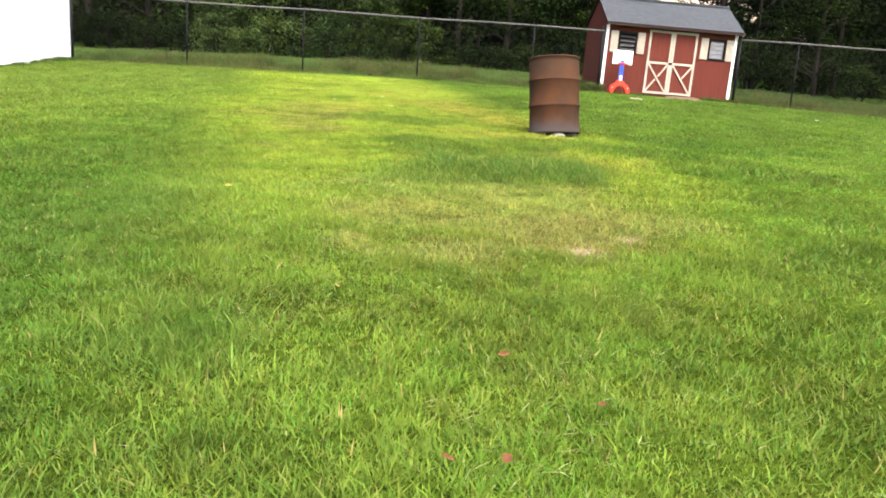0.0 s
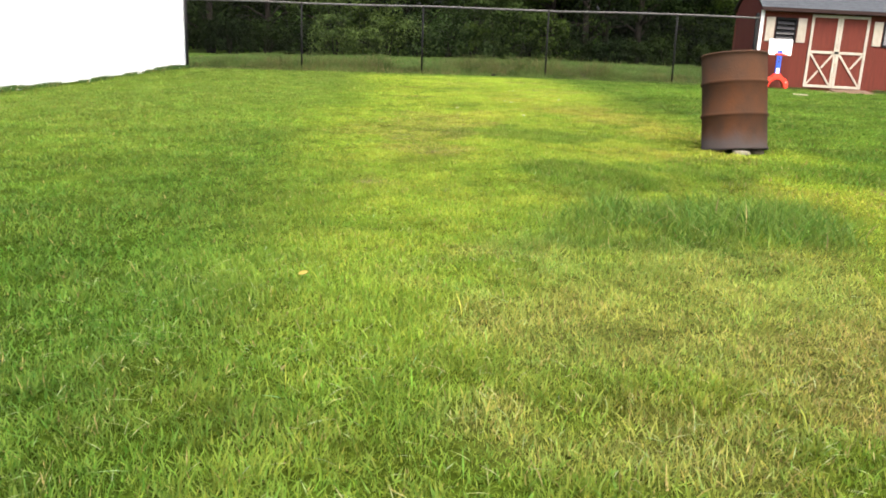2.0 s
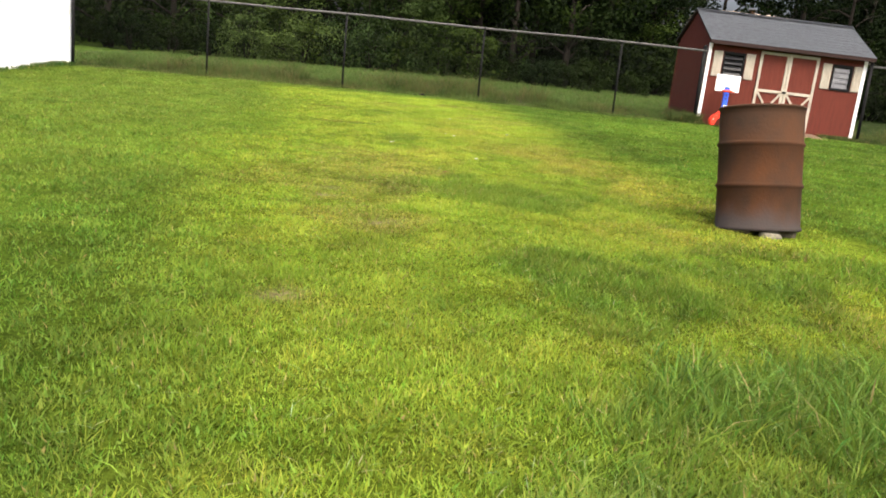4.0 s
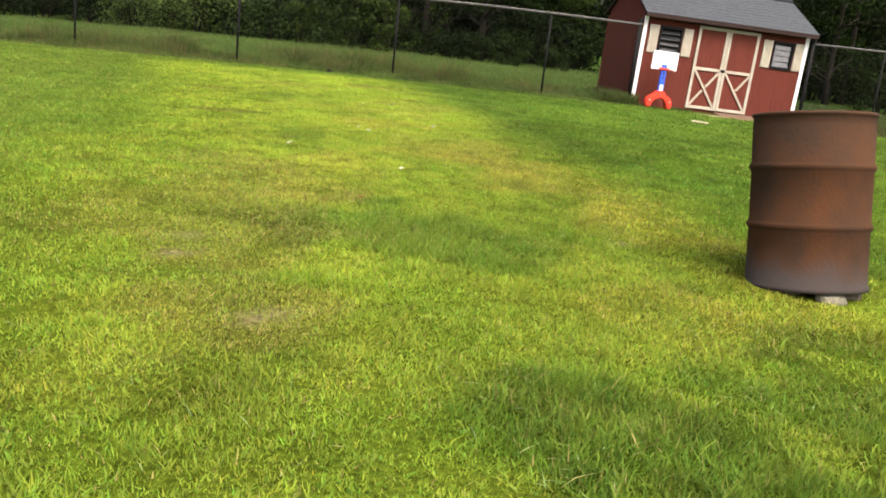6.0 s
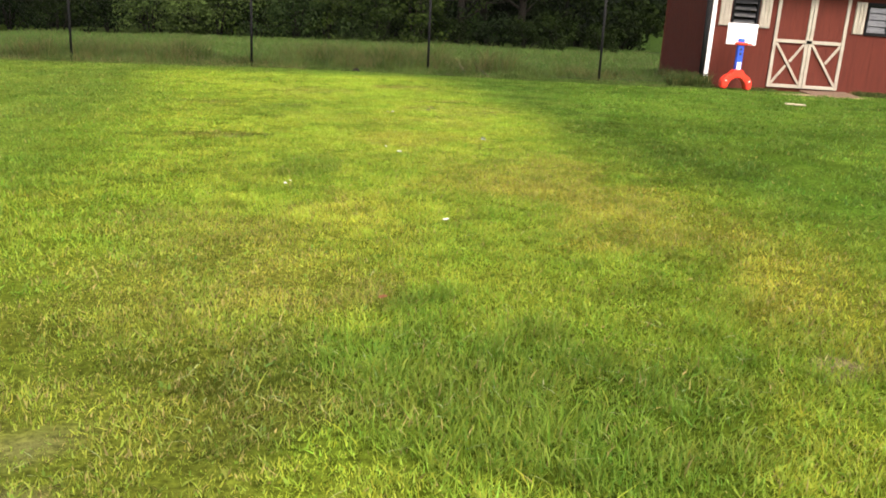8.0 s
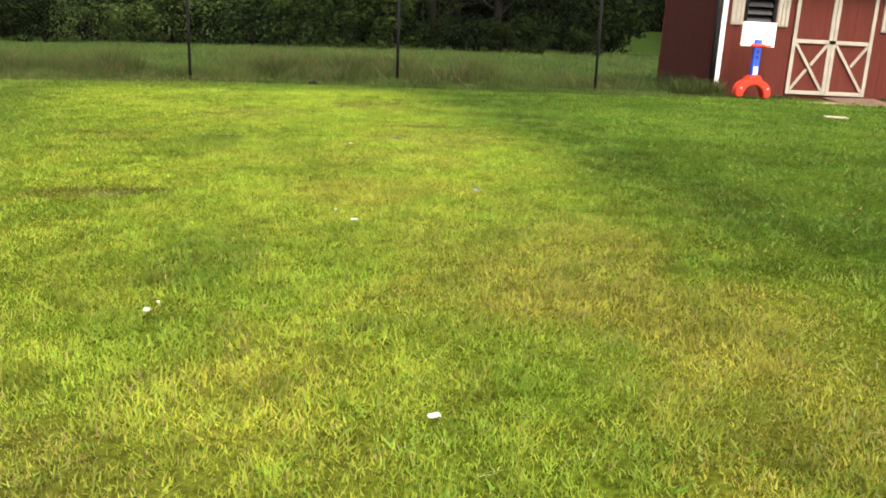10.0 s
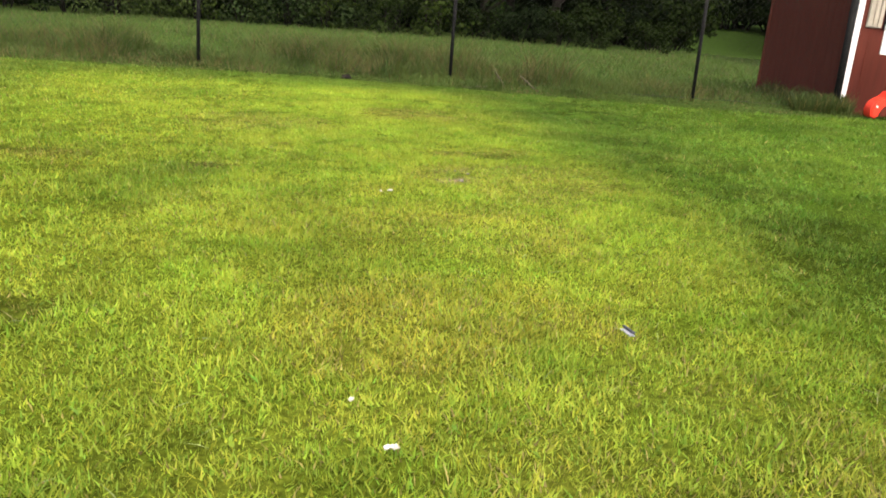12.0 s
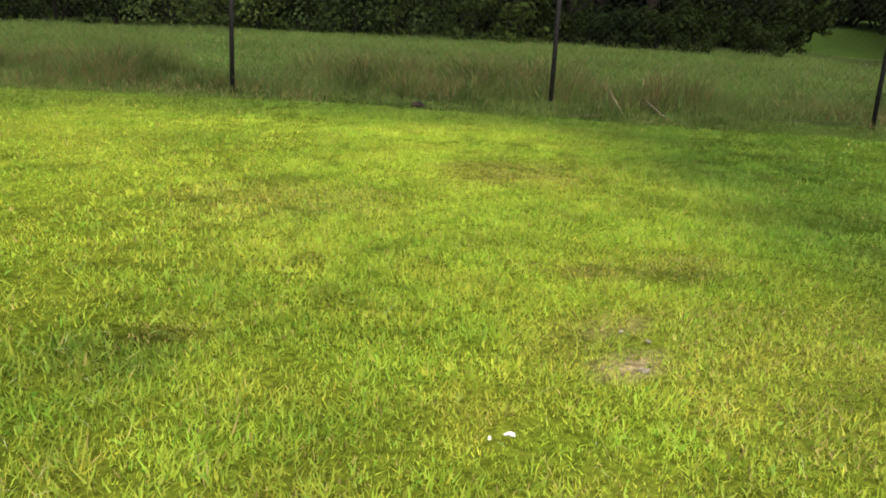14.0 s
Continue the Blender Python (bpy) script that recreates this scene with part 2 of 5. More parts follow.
BURNT = ((-6.55, -12.6, 0.65, 1.7, 0.75), (-6.9, -13.2, 0.5, 0.8, 0.8), (-6.2, -13.95, 0.3, 0.3, 0.8), (-6.2, -14.7, 0.4, 0.35, 0.9), (-6.35, -16.4, 0.3, 0.3, 0.5),
         (-4.85, -9.4, 0.75, 1.0, 0.15), (-5.0, -10.5, 0.6, 0.6, 0.15), (-5.4, -3.5, 0.5, 0.4, 0.9), (-5.2, -5.3, 0.42, 0.2, 0.9), (-4.85, -6.1, 0.55, 0.7, 0.6),
         (-6.95, -8.55, 0.35, 0.16, 0.9), (-6.7, -4.5, 0.7, 0.45, 0.6), (-6.63, -6.16, 0.16, 0.09, 0.8), (-7.7, -6.1, 0.35, 0.14, 0.8), (-4.1, -19.4, 0.6, 0.4, 0.8),
         (-4.8, -19.4, 0.6, 0.5, 0.12), (-5.2, -7.2, 0.6, 0.5, 0.25))
STRAWY = ((-4.85, -9.5, 0.7, 1.0, 0.3), (-4.75, -9.9, 0.5, 0.8, 0.8), (-4.3, -11.2, 0.5, 0.9, 0.9), (-3.85, -12.4, 0.5, 0.9, 0.7), (-3.6, -13.9, 0.4, 0.7, 0.45), (-3.4, -16.0, 0.55, 0.6, 0.5),
          (-5.7, -7.2, 0.9, 0.5, 0.2), (-6.0, -11.7, 0.4, 0.8, 0.4), (-4.9, -18.95, 0.6, 0.5, 0.3), (-4.5, -19.6, 0.7, 0.6, 0.35), (-5.4, -8.4, 0.5, 0.4, 0.5), (-4.3, -14.4, 0.5, 0.4, 0.5))
TUFTS = ((-4.75, -17.35, 0.72, 0.62, 1), (-4.1, -17.0, 0.6, 0.45, 0.9), (-4.85, -15.75, 0.75, 0.8, 0.9), (-4.0, -15.3, 0.6, 0.5, 0.9), (-5.3, -13.25, 0.72, 0.6, 0.85),
         (-6.15, -9.8, 0.32, 0.55, 0.6), (-6.67, -6.3, 0.2, 0.2, 0.9), (-6.85, -6.8, 0.28, 0.6, 0.45), (-3.0, -15.0, 0.9, 0.6, 0.8), (-2.4, -16.3, 0.7, 0.5, 0.8), (-3.3, -13.5, 0.35, 0.4, 0.7),
         (-1.5, -13.8, 1.2, 0.7, 0.7), (-5.75, -21.3, 0.25, 0.3, 0.6))

WEEDY = ((-6.63, -6.16, 0.18, 0.09, 1), (-7.7, -6.1, 0.34, 0.12, 0.9), (-6.95, -8.58, 0.34, 0.13, 1), (-6.8, -4.02, 0.26, 0.12, 0.9), (-6.71, -4.74, 0.24, 0.12, 0.9),
         (-7.17, -4.53, 0.2, 0.1, 0.8), (-5.2, -5.3, 0.34, 0.12, 1), (-5.4, -5.4, 0.12, 0.07, 0.8), (-4.3, -10.0, 0.14, 0.09, 0.7), (-5.4, -3.3, 0.26, 0.07, 0.9),
         (-6.6, -12.2, 0.3, 0.14, 0.7), (-6.9, -13.0, 0.3, 0.15, 0.8), (-6.3, -13.3, 0.2, 0.12, 0.7), (-3.75, -9.95, 0.1, 0.07, 0.9), (-7.4, -12.0, 0.35, 0.14, 0.6))


def dirt_amount(x, y):
    return any_spot(x, y, BARE, 0.7) * (0.55 + 0.45 * smooth(0.3, 0.6, clouds(x, y, 0.16, 63)))


def brown_amount(x, y):
    return any_spot(x, y, BURNT, 0.9)


def straw_amount(x, y):
    return any_spot(x, y, STRAWY, 0.9)


def rank_amount(x, y):
    """Tall dark tufts."""
    return any_spot(x, y, TUFTS, 0.9)


def yellow_amount(x, y):
    """The dry strip down the lawn; its tint also carries the lens's brighter middle."""
    w = 0.6 * (clouds(x, y, 1.3, 5) - 0.5) + 0.25 * (clouds(x, y, 0.35, 55) - 0.5)
    right = np.interp(y, (-23, -20.5, -18.8, -16.2, -14.2, -12.5, -10.3, -9.2, -7.7, -6, -4.6, -2.3), (-3.7, -3.5, -3.3, -2.8, -2.9, -3.35, -3.65, -3.9, -4.1, -4.3, -4.6, -5.1))
    left = np.interp(y, (-22.2, -20.1, -16.5, -15.1, -12.3, -10.5, -5.9, -4, -1), (-5.5, -6.0, -6.6, -7.1, -7.7, -7.75, -8.2, -8.8, -9.4))
    m = smooth(right + 0.7, right - 0.6, x + w) * smooth(left - 0.7, left + 0.6, x + w)
    m = m * smooth(-1.0, -2.2, y + w) * (0.28 + 0.72 * smooth(-21.2, -17, y))
    return m * (0.62 + 0.5 * clouds(x, y, 1.6, 2))


# real grass tones, with YELLOW lightened and the greens darkened to imitate lens vignetting
GREEN, YELLOW, DEEP = np.array((0.104, 0.172, 0.02)), np.array((0.23, 0.31, 0.029)), np.array((0.058, 0.118, 0.013))
WARM, LUSH = np.array((0.355, 0.345, 0.045)), np.array((0.09, 0.158, 0.022))
STRAW, SOIL, FIELD = np.array((0.225, 0.18, 0.05)), np.array((0.25, 0.195, 0.12)), np.array((0.07, 0.118, 0.023))


def mown_edge(x):
    """Where the mower stops short of the chain-link fence."""
    x = np.asarray(x, float)
    return np.interp(x, (-14, -9, -8, -6.2, -4.5, -3, -1.2, 0.2), (-0.55, -0.55, -0.47, -0.72, -0.88, -0.95, -0.95, -0.5)) + 0.14 * (clouds(x, 0 * x, 1.1, 51) - 0.5)


def lawn_tint(x, y):
    n = clouds(x, y, 1.7, 1)[:, None]
    fine = 0.5 * clouds(x, y, 0.45, 17)[:, None] + 0.5 * cloud(x, y, 0.13, 29)[:, None]
    c = GREEN * (0.7 + 0.6 * n) * (0.82 + 0.36 * cloud(x, y * 2.2, 0.5, 71)[:, None]) + (DEEP - GREEN) * smooth(0.45, 0.75, clouds(x, y, 4.0, 9))[:, None] * 0.35
    pale = (smooth(-6.8, -9.5, x) * smooth(-19, -13, y))[:, None]
    c = c + (np.array((0.142, 0.2, 0.028)) - c) * pale * 0.55
    near_left = (smooth(-5.9, -6.6, x) * smooth(-15.5, -18.5, y))[:, None]
    c = c + (DEEP * 1.1 - c) * near_left * 0.5
    far_right = (smooth(-4.6, -2.6, x) * smooth(-14, -10, y))[:, None]
    c = c + (DEEP * 1.15 - c) * far_right * 0.15
    m = yellow_amount(x, y)[:, None]
    warm = straw_amount(x, y)[:, None]
    c = c + ((YELLOW + (WARM - YELLOW) * warm * 0.8) * (0.8 + 0.4 * n) * (1 + 0.06 * smooth(-10, -7, y)[:, None] + 0.12 * smooth(-6.5, -4.5, y)[:, None]) - c) * np.clip(m, 0, 1)
    c = c + (np.array((0.27, 0.29, 0.075)) - c) * 0.47 * spot(x, y, -4.4, -18.8, 1.3, 1.1, 0.8)[:, None]
    c = c + (LUSH + (DEEP - LUSH) * smooth(-16.8, -16.2, y)[:, None] - c) * 0.68 * rank_amount(x, y)[:, None]
    c = c + (STRAW * 1.05 - c) * 0.33 * brown_amount(x, y)[:, None]
    hue = cloud(x, y, 0.2, 23)[:, None]
    c = c * (0.66 + 0.68 * fine) * (1 + (hue - 0.5) * (0.3, 0.1, 0.3))
    # specks: small dark weed clumps, with their little shadows painted into the tint
    speck = smooth(0.62, 0.85, cloud(x, y, 0.11, 83)) * smooth(0.38, 0.6, clouds(x, y, 1.3, 87))
    c = c * (1 - 0.32 * speck)[:, None] * (1 - 0.5 * any_spot(x, y, WEEDY, 1.0) * smooth(0.3, 0.55, cloud(x, y, 0.07, 91)))[:, None]
    beyond = smooth(-0.05, 0.05, y - mown_edge(x))[:, None]
    # field tint drops beyond x 3: the trees' shade painted into the grass
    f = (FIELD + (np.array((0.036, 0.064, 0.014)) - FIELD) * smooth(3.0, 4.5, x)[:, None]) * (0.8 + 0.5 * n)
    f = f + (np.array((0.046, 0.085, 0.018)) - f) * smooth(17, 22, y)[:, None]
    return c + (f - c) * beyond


def lane_share(x):
    """How much of the sward belongs to the fine lane down the middle."""
    return smooth(-8.3, -7.3, x) * smooth(-2.8, -3.8, x)


# ---- building helpers ----
def mesh_of(bm, name):
    me = bpy.data.meshes.new(name)
    bm.to_mesh(me)
    bm.free()
    return me


def part(name, bm, mat, parent, label=""):
    me = mesh_of(bm, name) if isinstance(bm, bmesh.types.BMesh) else bm
    if not me.materials:
        me.materials.append(mat)
    ob = new(name, me)
    ob.parent = parent
    if label:
        ob["label"] = label
    return ob


def thing(name, m, label, category, group="", kind=""):
    ob = new(name)
    ob.empty_display_size = 0.2
    ob.matrix_basis = m
    return tagged(ob, label, category, group, kind)


def solid(name, bm, mat, m, label, category, group="", kind=""):
    me = mesh_of(bm, name)
    me.materials.append(mat)
    ob = new(name, me)
    ob.matrix_basis = m
    return tagged(ob, label, category, group, kind)


def box(x0, y0, z0, x1, y1, z1, bevel=0.0, bm=None, m=None):
    bm = bm or bmesh.new()
    place = Matrix.LocRotScale(((x0 + x1) / 2, (y0 + y1) / 2, (z0 + z1) / 2), None, (abs(x1 - x0), abs(y1 - y0), abs(z1 - z0)))
    vs = bmesh.ops.create_cube(bm, size=1, matrix=(m or Matrix()) @ place)["verts"]
    if bevel:
        edges = list({e for v in vs for e in v.link_edges})
        bmesh.ops.bevel(bm, geom=edges, offset=bevel, segments=2, affect="EDGES", profile=0.5)
    return bm


def stick(a, b, w, d, bm=None, bevel=0.004):
    """A flat batten from a to b in the x-z plane, w wide and d thick (towards -y)."""
    a, b = Vector(a), Vector(b)
    run = b - a
    m = Matrix.Translation((a + b) / 2) @ Matrix.Rotation(-math.atan2(run.z, run.x), 4, "Y")
    return box(-run.length / 2, -d / 2, -w / 2, run.length / 2, d / 2, w / 2, bevel, bm, m)


def lathe(profile, n=32, bm=None):
    """A turned shape about z from (radius, height) pairs."""
    bm = bm or bmesh.new()
    rings = []
    for r, z in profile:
        rings.append([bm.verts.new((r * math.cos(2 * math.pi * k / n), r * math.sin(2 * math.pi * k / n), z)) for k in range(n)])
    for p, q in zip(rings, rings[1:]):
        for k in range(n):
            f = bm.faces.new((p[k], p[(k + 1) % n], q[(k + 1) % n], q[k]))
            f.smooth = True
    return bm


def tube(points, radii, n=8, bm=None, caps=True):
    """A round bar through points."""
    bm = bm or bmesh.new()
    rings = []
    pts = [Vector(p) for p in points]
    for i, p in enumerate(pts):
        ahead = (pts[min(i + 1, len(pts) - 1)] - pts[max(i - 1, 0)]).normalized()
        side = ahead.orthogonal().normalized()
        up = ahead.cross(side)
        r = radii[i] if hasattr(radii, "__len__") else radii
        rings.append([bm.verts.new(p + r * (math.cos(2 * math.pi * k / n) * side + math.sin(2 * math.pi * k / n) * up)) for k in range(n)])
    for p, q in zip(rings, rings[1:]):
        turn = min(range(n), key=lambda s: sum((p[k].co - q[(k + s) % n].co).length for k in range(n)))
        for k in range(n):
            f = bm.faces.new((p[k], p[(k + 1) % n], q[(k + 1 + turn) % n], q[(k + turn) % n]))
            f.smooth = True
    if caps:
        bm.faces.new(list(reversed(rings[0])))
        bm.faces.new(rings[-1])
    return bm


def lump(size, seed, rough=0.25, sub=2):
    """An uneven stone-like lump, its base at z 0."""
    bm = bmesh.new()
    bmesh.ops.create_icosphere(bm, subdivisions=sub, radius=1)
    for v in bm.verts:
        k = 1 + rough * noise.noise(v.co * 1.3 + Vector((seed * 3.1, 0, 0)))
        v.co = Vector((v.co.x * size[0] * k, v.co.y * size[1] * k, max(v.co.z, -0.7) * size[2] * k + 0.6 * size[2]))
    return bm


def soup(name, verts, loops, starts, mat, tint=None):
    """A mesh from numpy arrays: points, corner indices and where each face starts."""
    me = bpy.data.meshes.new(name)
    me.vertices.add(len(verts))
    me.vertices.foreach_set("co", np.asarray(verts, np.float32).ravel())
    me.loops.add(len(loops))
    me.loops.foreach_set("vertex_index", np.asarray(loops, np.int32))
    me.polygons.add(len(starts))
    me.polygons.foreach_set("loop_start", np.asarray(starts, np.int32))
    me.update(calc_edges=True)
    if tint is not None:
        at = me.attributes.new("tint", "FLOAT_COLOR", "POINT")
        at.data.foreach_set("color", np.column_stack([tint, np.ones(len(tint))]).astype(np.float32).ravel())
    me.materials.append(mat)
    return me


# ---- ground ----
def axis(lo, hi, step, far):
    inner = np.arange(lo, hi + step / 2, step)
    out = np.array([3, 8, 16, 30, 60, 120, 250, 500, far])
    return np.concatenate([lo - out[::-1], inner, hi + out])


gx, gy = axis(-17, 10, 0.15, 1200.0), axis(-26, 24, 0.15, 1200.0)
gy = np.unique(np.concatenate([gy, np.arange(26, 100, 4)]))
X, Y = np.meshgrid(gx, gy)
xs, ys = X.ravel(), Y.ravel()
nx, ny = len(gx), len(gy)
cell = (np.arange(ny - 1)[:, None] * nx + np.arange(nx - 1)).ravel()
quad = np.stack([cell, cell + 1, cell + 1 + nx, cell + nx], 1)
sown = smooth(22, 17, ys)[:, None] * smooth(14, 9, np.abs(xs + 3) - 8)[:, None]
# ground tint is darkened under sown grass: painted shade between the blades
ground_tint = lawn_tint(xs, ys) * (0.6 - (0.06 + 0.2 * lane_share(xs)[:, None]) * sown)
outside = np.clip(smooth(-16.5, -17.5, xs) + smooth(9.5, 10.5, xs) + smooth(-25.5, -26.5, ys), 0, 1)[:, None] * smooth(10, 0, ys)[:, None]
ground_tint = ground_tint + (np.array((0.05, 0.088, 0.01)) - ground_tint) * outside
bare = dirt_amount(xs, ys)[:, None]
ground_tint = ground_tint + (SOIL * (0.7 + 0.6 * clouds(xs, ys, 0.4, 4)[:, None]) - ground_tint) * bare
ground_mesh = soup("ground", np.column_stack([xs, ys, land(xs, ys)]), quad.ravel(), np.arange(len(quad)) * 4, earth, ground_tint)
ground_mesh.polygons.foreach_set("use_smooth", np.ones(len(quad), bool))
ground = tagged(new("ground", ground_mesh), "patchy yellow-green lawn running on into a field", "ground", kind="structure")


# ---- shed ----
W, D, H = 3.49, 2.65, 1.80
RIDGE_Y, RIDGE_Z = 1.37, 2.56


def extruded(outline, z0, z1, top=None):
    """An upright slab with the given outline in plan; top(x, y) may shape its upper edge."""
    bm = bmesh.new()
    lo = [bm.verts.new((x, y, z0)) for x, y in outline]
    hi = [bm.verts.new((x, y, top(x, y) if top else z1)) for x, y in outline]
    n = len(outline)
    for i in range(n):
        bm.faces.new((lo[i], lo[(i + 1) % n], hi[(i + 1) % n], hi[i]))
    bm.faces.new(lo[::-1]), bm.faces.new(hi)
    bmesh.ops.recalc_face_normals(bm, faces=bm.faces)
    return bm


def groove_line(a, b, step, wide=0.007, deep=0.004):
    """Steps along a face: (place, depth) pairs with a groove at every step."""
    pts, x = [(a, 0.0)], a + step
    while x < b - 0.03:
        pts += [(x - wide, 0.0), (x - wide, deep), (x, deep), (x, 0.0)]
        x += step
    return pts + [(b, 0.0)]


def grooved(x0, x1, z0, z1, y0, y1, step=0.2):
    """A slab of vertical-grooved siding, grooves on the -y face."""
    return extruded([(x, y0 + d) for x, d in groove_line(x0, x1, step)] + [(x1, y1), (x0, y1)], z0, z1)


def louvre_window(parent, x0, x1, z0, z1, tilt, slat_mat, label):
    # black sheet behind the slats stands in for the shed's unlit inside
    w = part("window", box(x0, 0.09, z0, x1, 0.1, z1), BLACK, parent, label)
    fr = bmesh.new()
    for a in ((x0 - 0.014, z0 - 0.03, x1 + 0.014, z0 + 0.025), (x0 - 0.014, z1 - 0.025, x1 + 0.014, z1 + 0.03),
              (x0 - 0.014, z0 + 0.025, x0 + 0.025, z1 - 0.025), (x1 - 0.025, z0 + 0.025, x1 + 0.014, z1 - 0.025)):
        box(a[0], -0.022, a[1], a[2], 0.06, a[3], 0.004, fr)
    part("window_frame", fr, BLACK, w)
    n = 4
    step = (z1 - z0 - 0.05) / n
    for k in range(n):
        zc = z0 + 0.025 + step * (k + 0.5)
        m = Matrix.Translation(((x0 + x1) / 2, 0.03, zc)) @ Matrix.Rotation(radians(tilt), 4, "X")
        part("slat", box(-(x1 - x0) / 2 + 0.027, -0.003, -step * 0.52, (x1 - x0) / 2 - 0.027, 0.003, step * 0.52, 0.001, None, m), slat_mat, w)
    return w


def shutter(parent, x0, x1, z0, z1):
    s = part("shutter", box(x0, -0.018, z0, x1, -0.001, z1, 0.003), CREAM, parent, "cream louvred shutter")
    n = 3
    w = (x1 - x0) / n
    for k in range(n):
        part("board", box(x0 + w * k + 0.008, -0.032, z0 + 0.015, x0 + w * (k + 1) - 0.008, -0.0185, z1 - 0.015, 0.003), CREAM, s)


def shed_door(parent, x0, x1, z0, z1, full_cross, handle_x):
    d = part("door", grooved(x0, x1, z0, z1, -0.012, 0.03, 0.17), RED_DOOR, parent, "red shed door with cream battens")
    t, y = 0.06, -0.024
    zm = z0 + 0.49 * (z1 - z0)
    for a, b in (((x0 + t / 2, y, z0), (x0 + t / 2, y, z1)), ((x1 - t / 2, y, z0), (x1 - t / 2, y, z1))):
        part("batten", stick(a, b, t, 0.022), CREAM, d)
    for z in (z0 + t / 2, zm, z1 - t / 2):
        part("batten", stick((x0 + t, y, z), (x1 - t, y, z), t, 0.022), CREAM, d)
    lo, hi = z0 + t + 0.012, zm - t / 2 - 0.012
    xa, xb = x0 + t + 0.01, x1 - t - 0.01
    part("brace", stick((xa, y - 0.003, hi), (xb, y - 0.003, lo), 0.045, 0.02), CREAM, d)
    xm, zc = (xa + xb) / 2, (lo + hi) / 2
    part("brace", stick((xm + 0.03, y, zc + 0.035), (xb, y, hi), 0.045, 0.018), CREAM, d)
    if full_cross:
        part("brace", stick((xa, y, lo), (xm - 0.03, y, zc - 0.035), 0.045, 0.018), CREAM, d)
    hb = box(handle_x - 0.045, -0.05, zm - 0.02, handle_x + 0.045, -0.036, zm + 0.03, 0.004)
    part("latch", hb, STEEL, d, "dark latch")


shed = thing("shed", pose(0.0, 0.0, -0.02, 0, 1.0, 0), "red wooden garden shed with grey shingle roof and cream trim", "shed")
L0, L1, R0, R1, WZ0, WZ1 = 0.31, 0.77, 2.77, 3.2, 1.09, 1.6
DX0, DXM, DX1, DZ0, DZ1 = 1.11, 1.765, 2.43, 0.06, 1.73
front = part("wall", grooved(-0.05, L0, -0.1, H, 0, 0.05), RED, shed)
for x0, x1, z0, z1 in ((L0, L1, -0.1, WZ0), (L0, L1, WZ1, H), (L1, DX0 - 0.005, -0.1, H), (DX0 - 0.005, DX1 + 0.005, -0.1, DZ0 - 0.005),
                       (DX0 - 0.005, DX1 + 0.005, DZ1 + 0.005, H), (DX1 + 0.005, R0, -0.1, H), (R0, R1, -0.1, WZ0), (R0, R1, WZ1, H), (R1, W, -0.1, H)):
    part("wall_panel", grooved(x0, x1, z0, z1, 0, 0.05), RED, front)
part("wall", box(-0.05, D - 0.05, -0.1, W, D, H), RED, shed)


def gable(x0, x1):
    """An end wall with its peak, and shallow vertical grooves."""
    s = 1 if x0 < 1 else -1
    out, inner = (x0, x1) if s > 0 else (x1, x0)
    line = groove_line(0.053, RIDGE_Y, 0.19) + groove_line(RIDGE_Y, D - 0.053, 0.19)[1:]
    outline = [(out + s * d, y) for y, d in line]
    back = [(inner, y) for y, d in reversed(line)]
    return extruded(outline + back, -0.1, 0, lambda x, y: H + (RIDGE_Z - H - 0.03) * (1 - abs(y - RIDGE_Y) / RIDGE_Y))


part("wall", gable(-0.05, 0.0), RED, shed)
part("wall", gable(W - 0.05, W), RED, shed)
part("floorboards", box(0.06, 0.06, 0.0, W - 0.06, D - 0.06, 0.05), INSIDE, shed)
# corner boards
for x0, x1, y0, y1 in ((-0.068, 0.01, -0.02, -0.001), (W - 0.06, W + 0.018, -0.02, -0.001), (-0.07, -0.051, D - 0.05, D + 0.002), (W + 0.001, W + 0.02, D - 0.07, D + 0.002)):
    back = y0 > 1
    part("corner_board", box(x0, y0, -0.08, x1, y1, H - 0.02, 0.004), RED_DOOR if back else WHITE_TRIM, shed, "red corner board" if back else "white corner board")
part("frieze_board", box(0.07, -0.017, H - 0.045, W - 0.07, -0.001, H - 0.005, 0.003), FASCIA, shed)
louvre_window(shed, L0, L1, WZ0, WZ1, -38, SLAT, "black louvre window, slats tilted open")
louvre_window(shed, R0, R1, WZ0, WZ1, -14, SLAT_PALE, "black louvre window with pale closed slats")
for x0, x1 in ((L0 - 0.235, L0 - 0.035), (L1 + 0.035, L1 + 0.235), (R0 - 0.235, R0 - 0.035), (R1 + 0.035, R1 + 0.225)):
    shutter(shed, x0, x1, WZ0 - 0.02, WZ1 + 0.03)
shed_door(shed, DX0, DXM - 0.004, DZ0, DZ1, True, DXM - 0.004)
shed_door(shed, DXM + 0.004, DX1, DZ0, DZ1, False, DXM + 0.004)


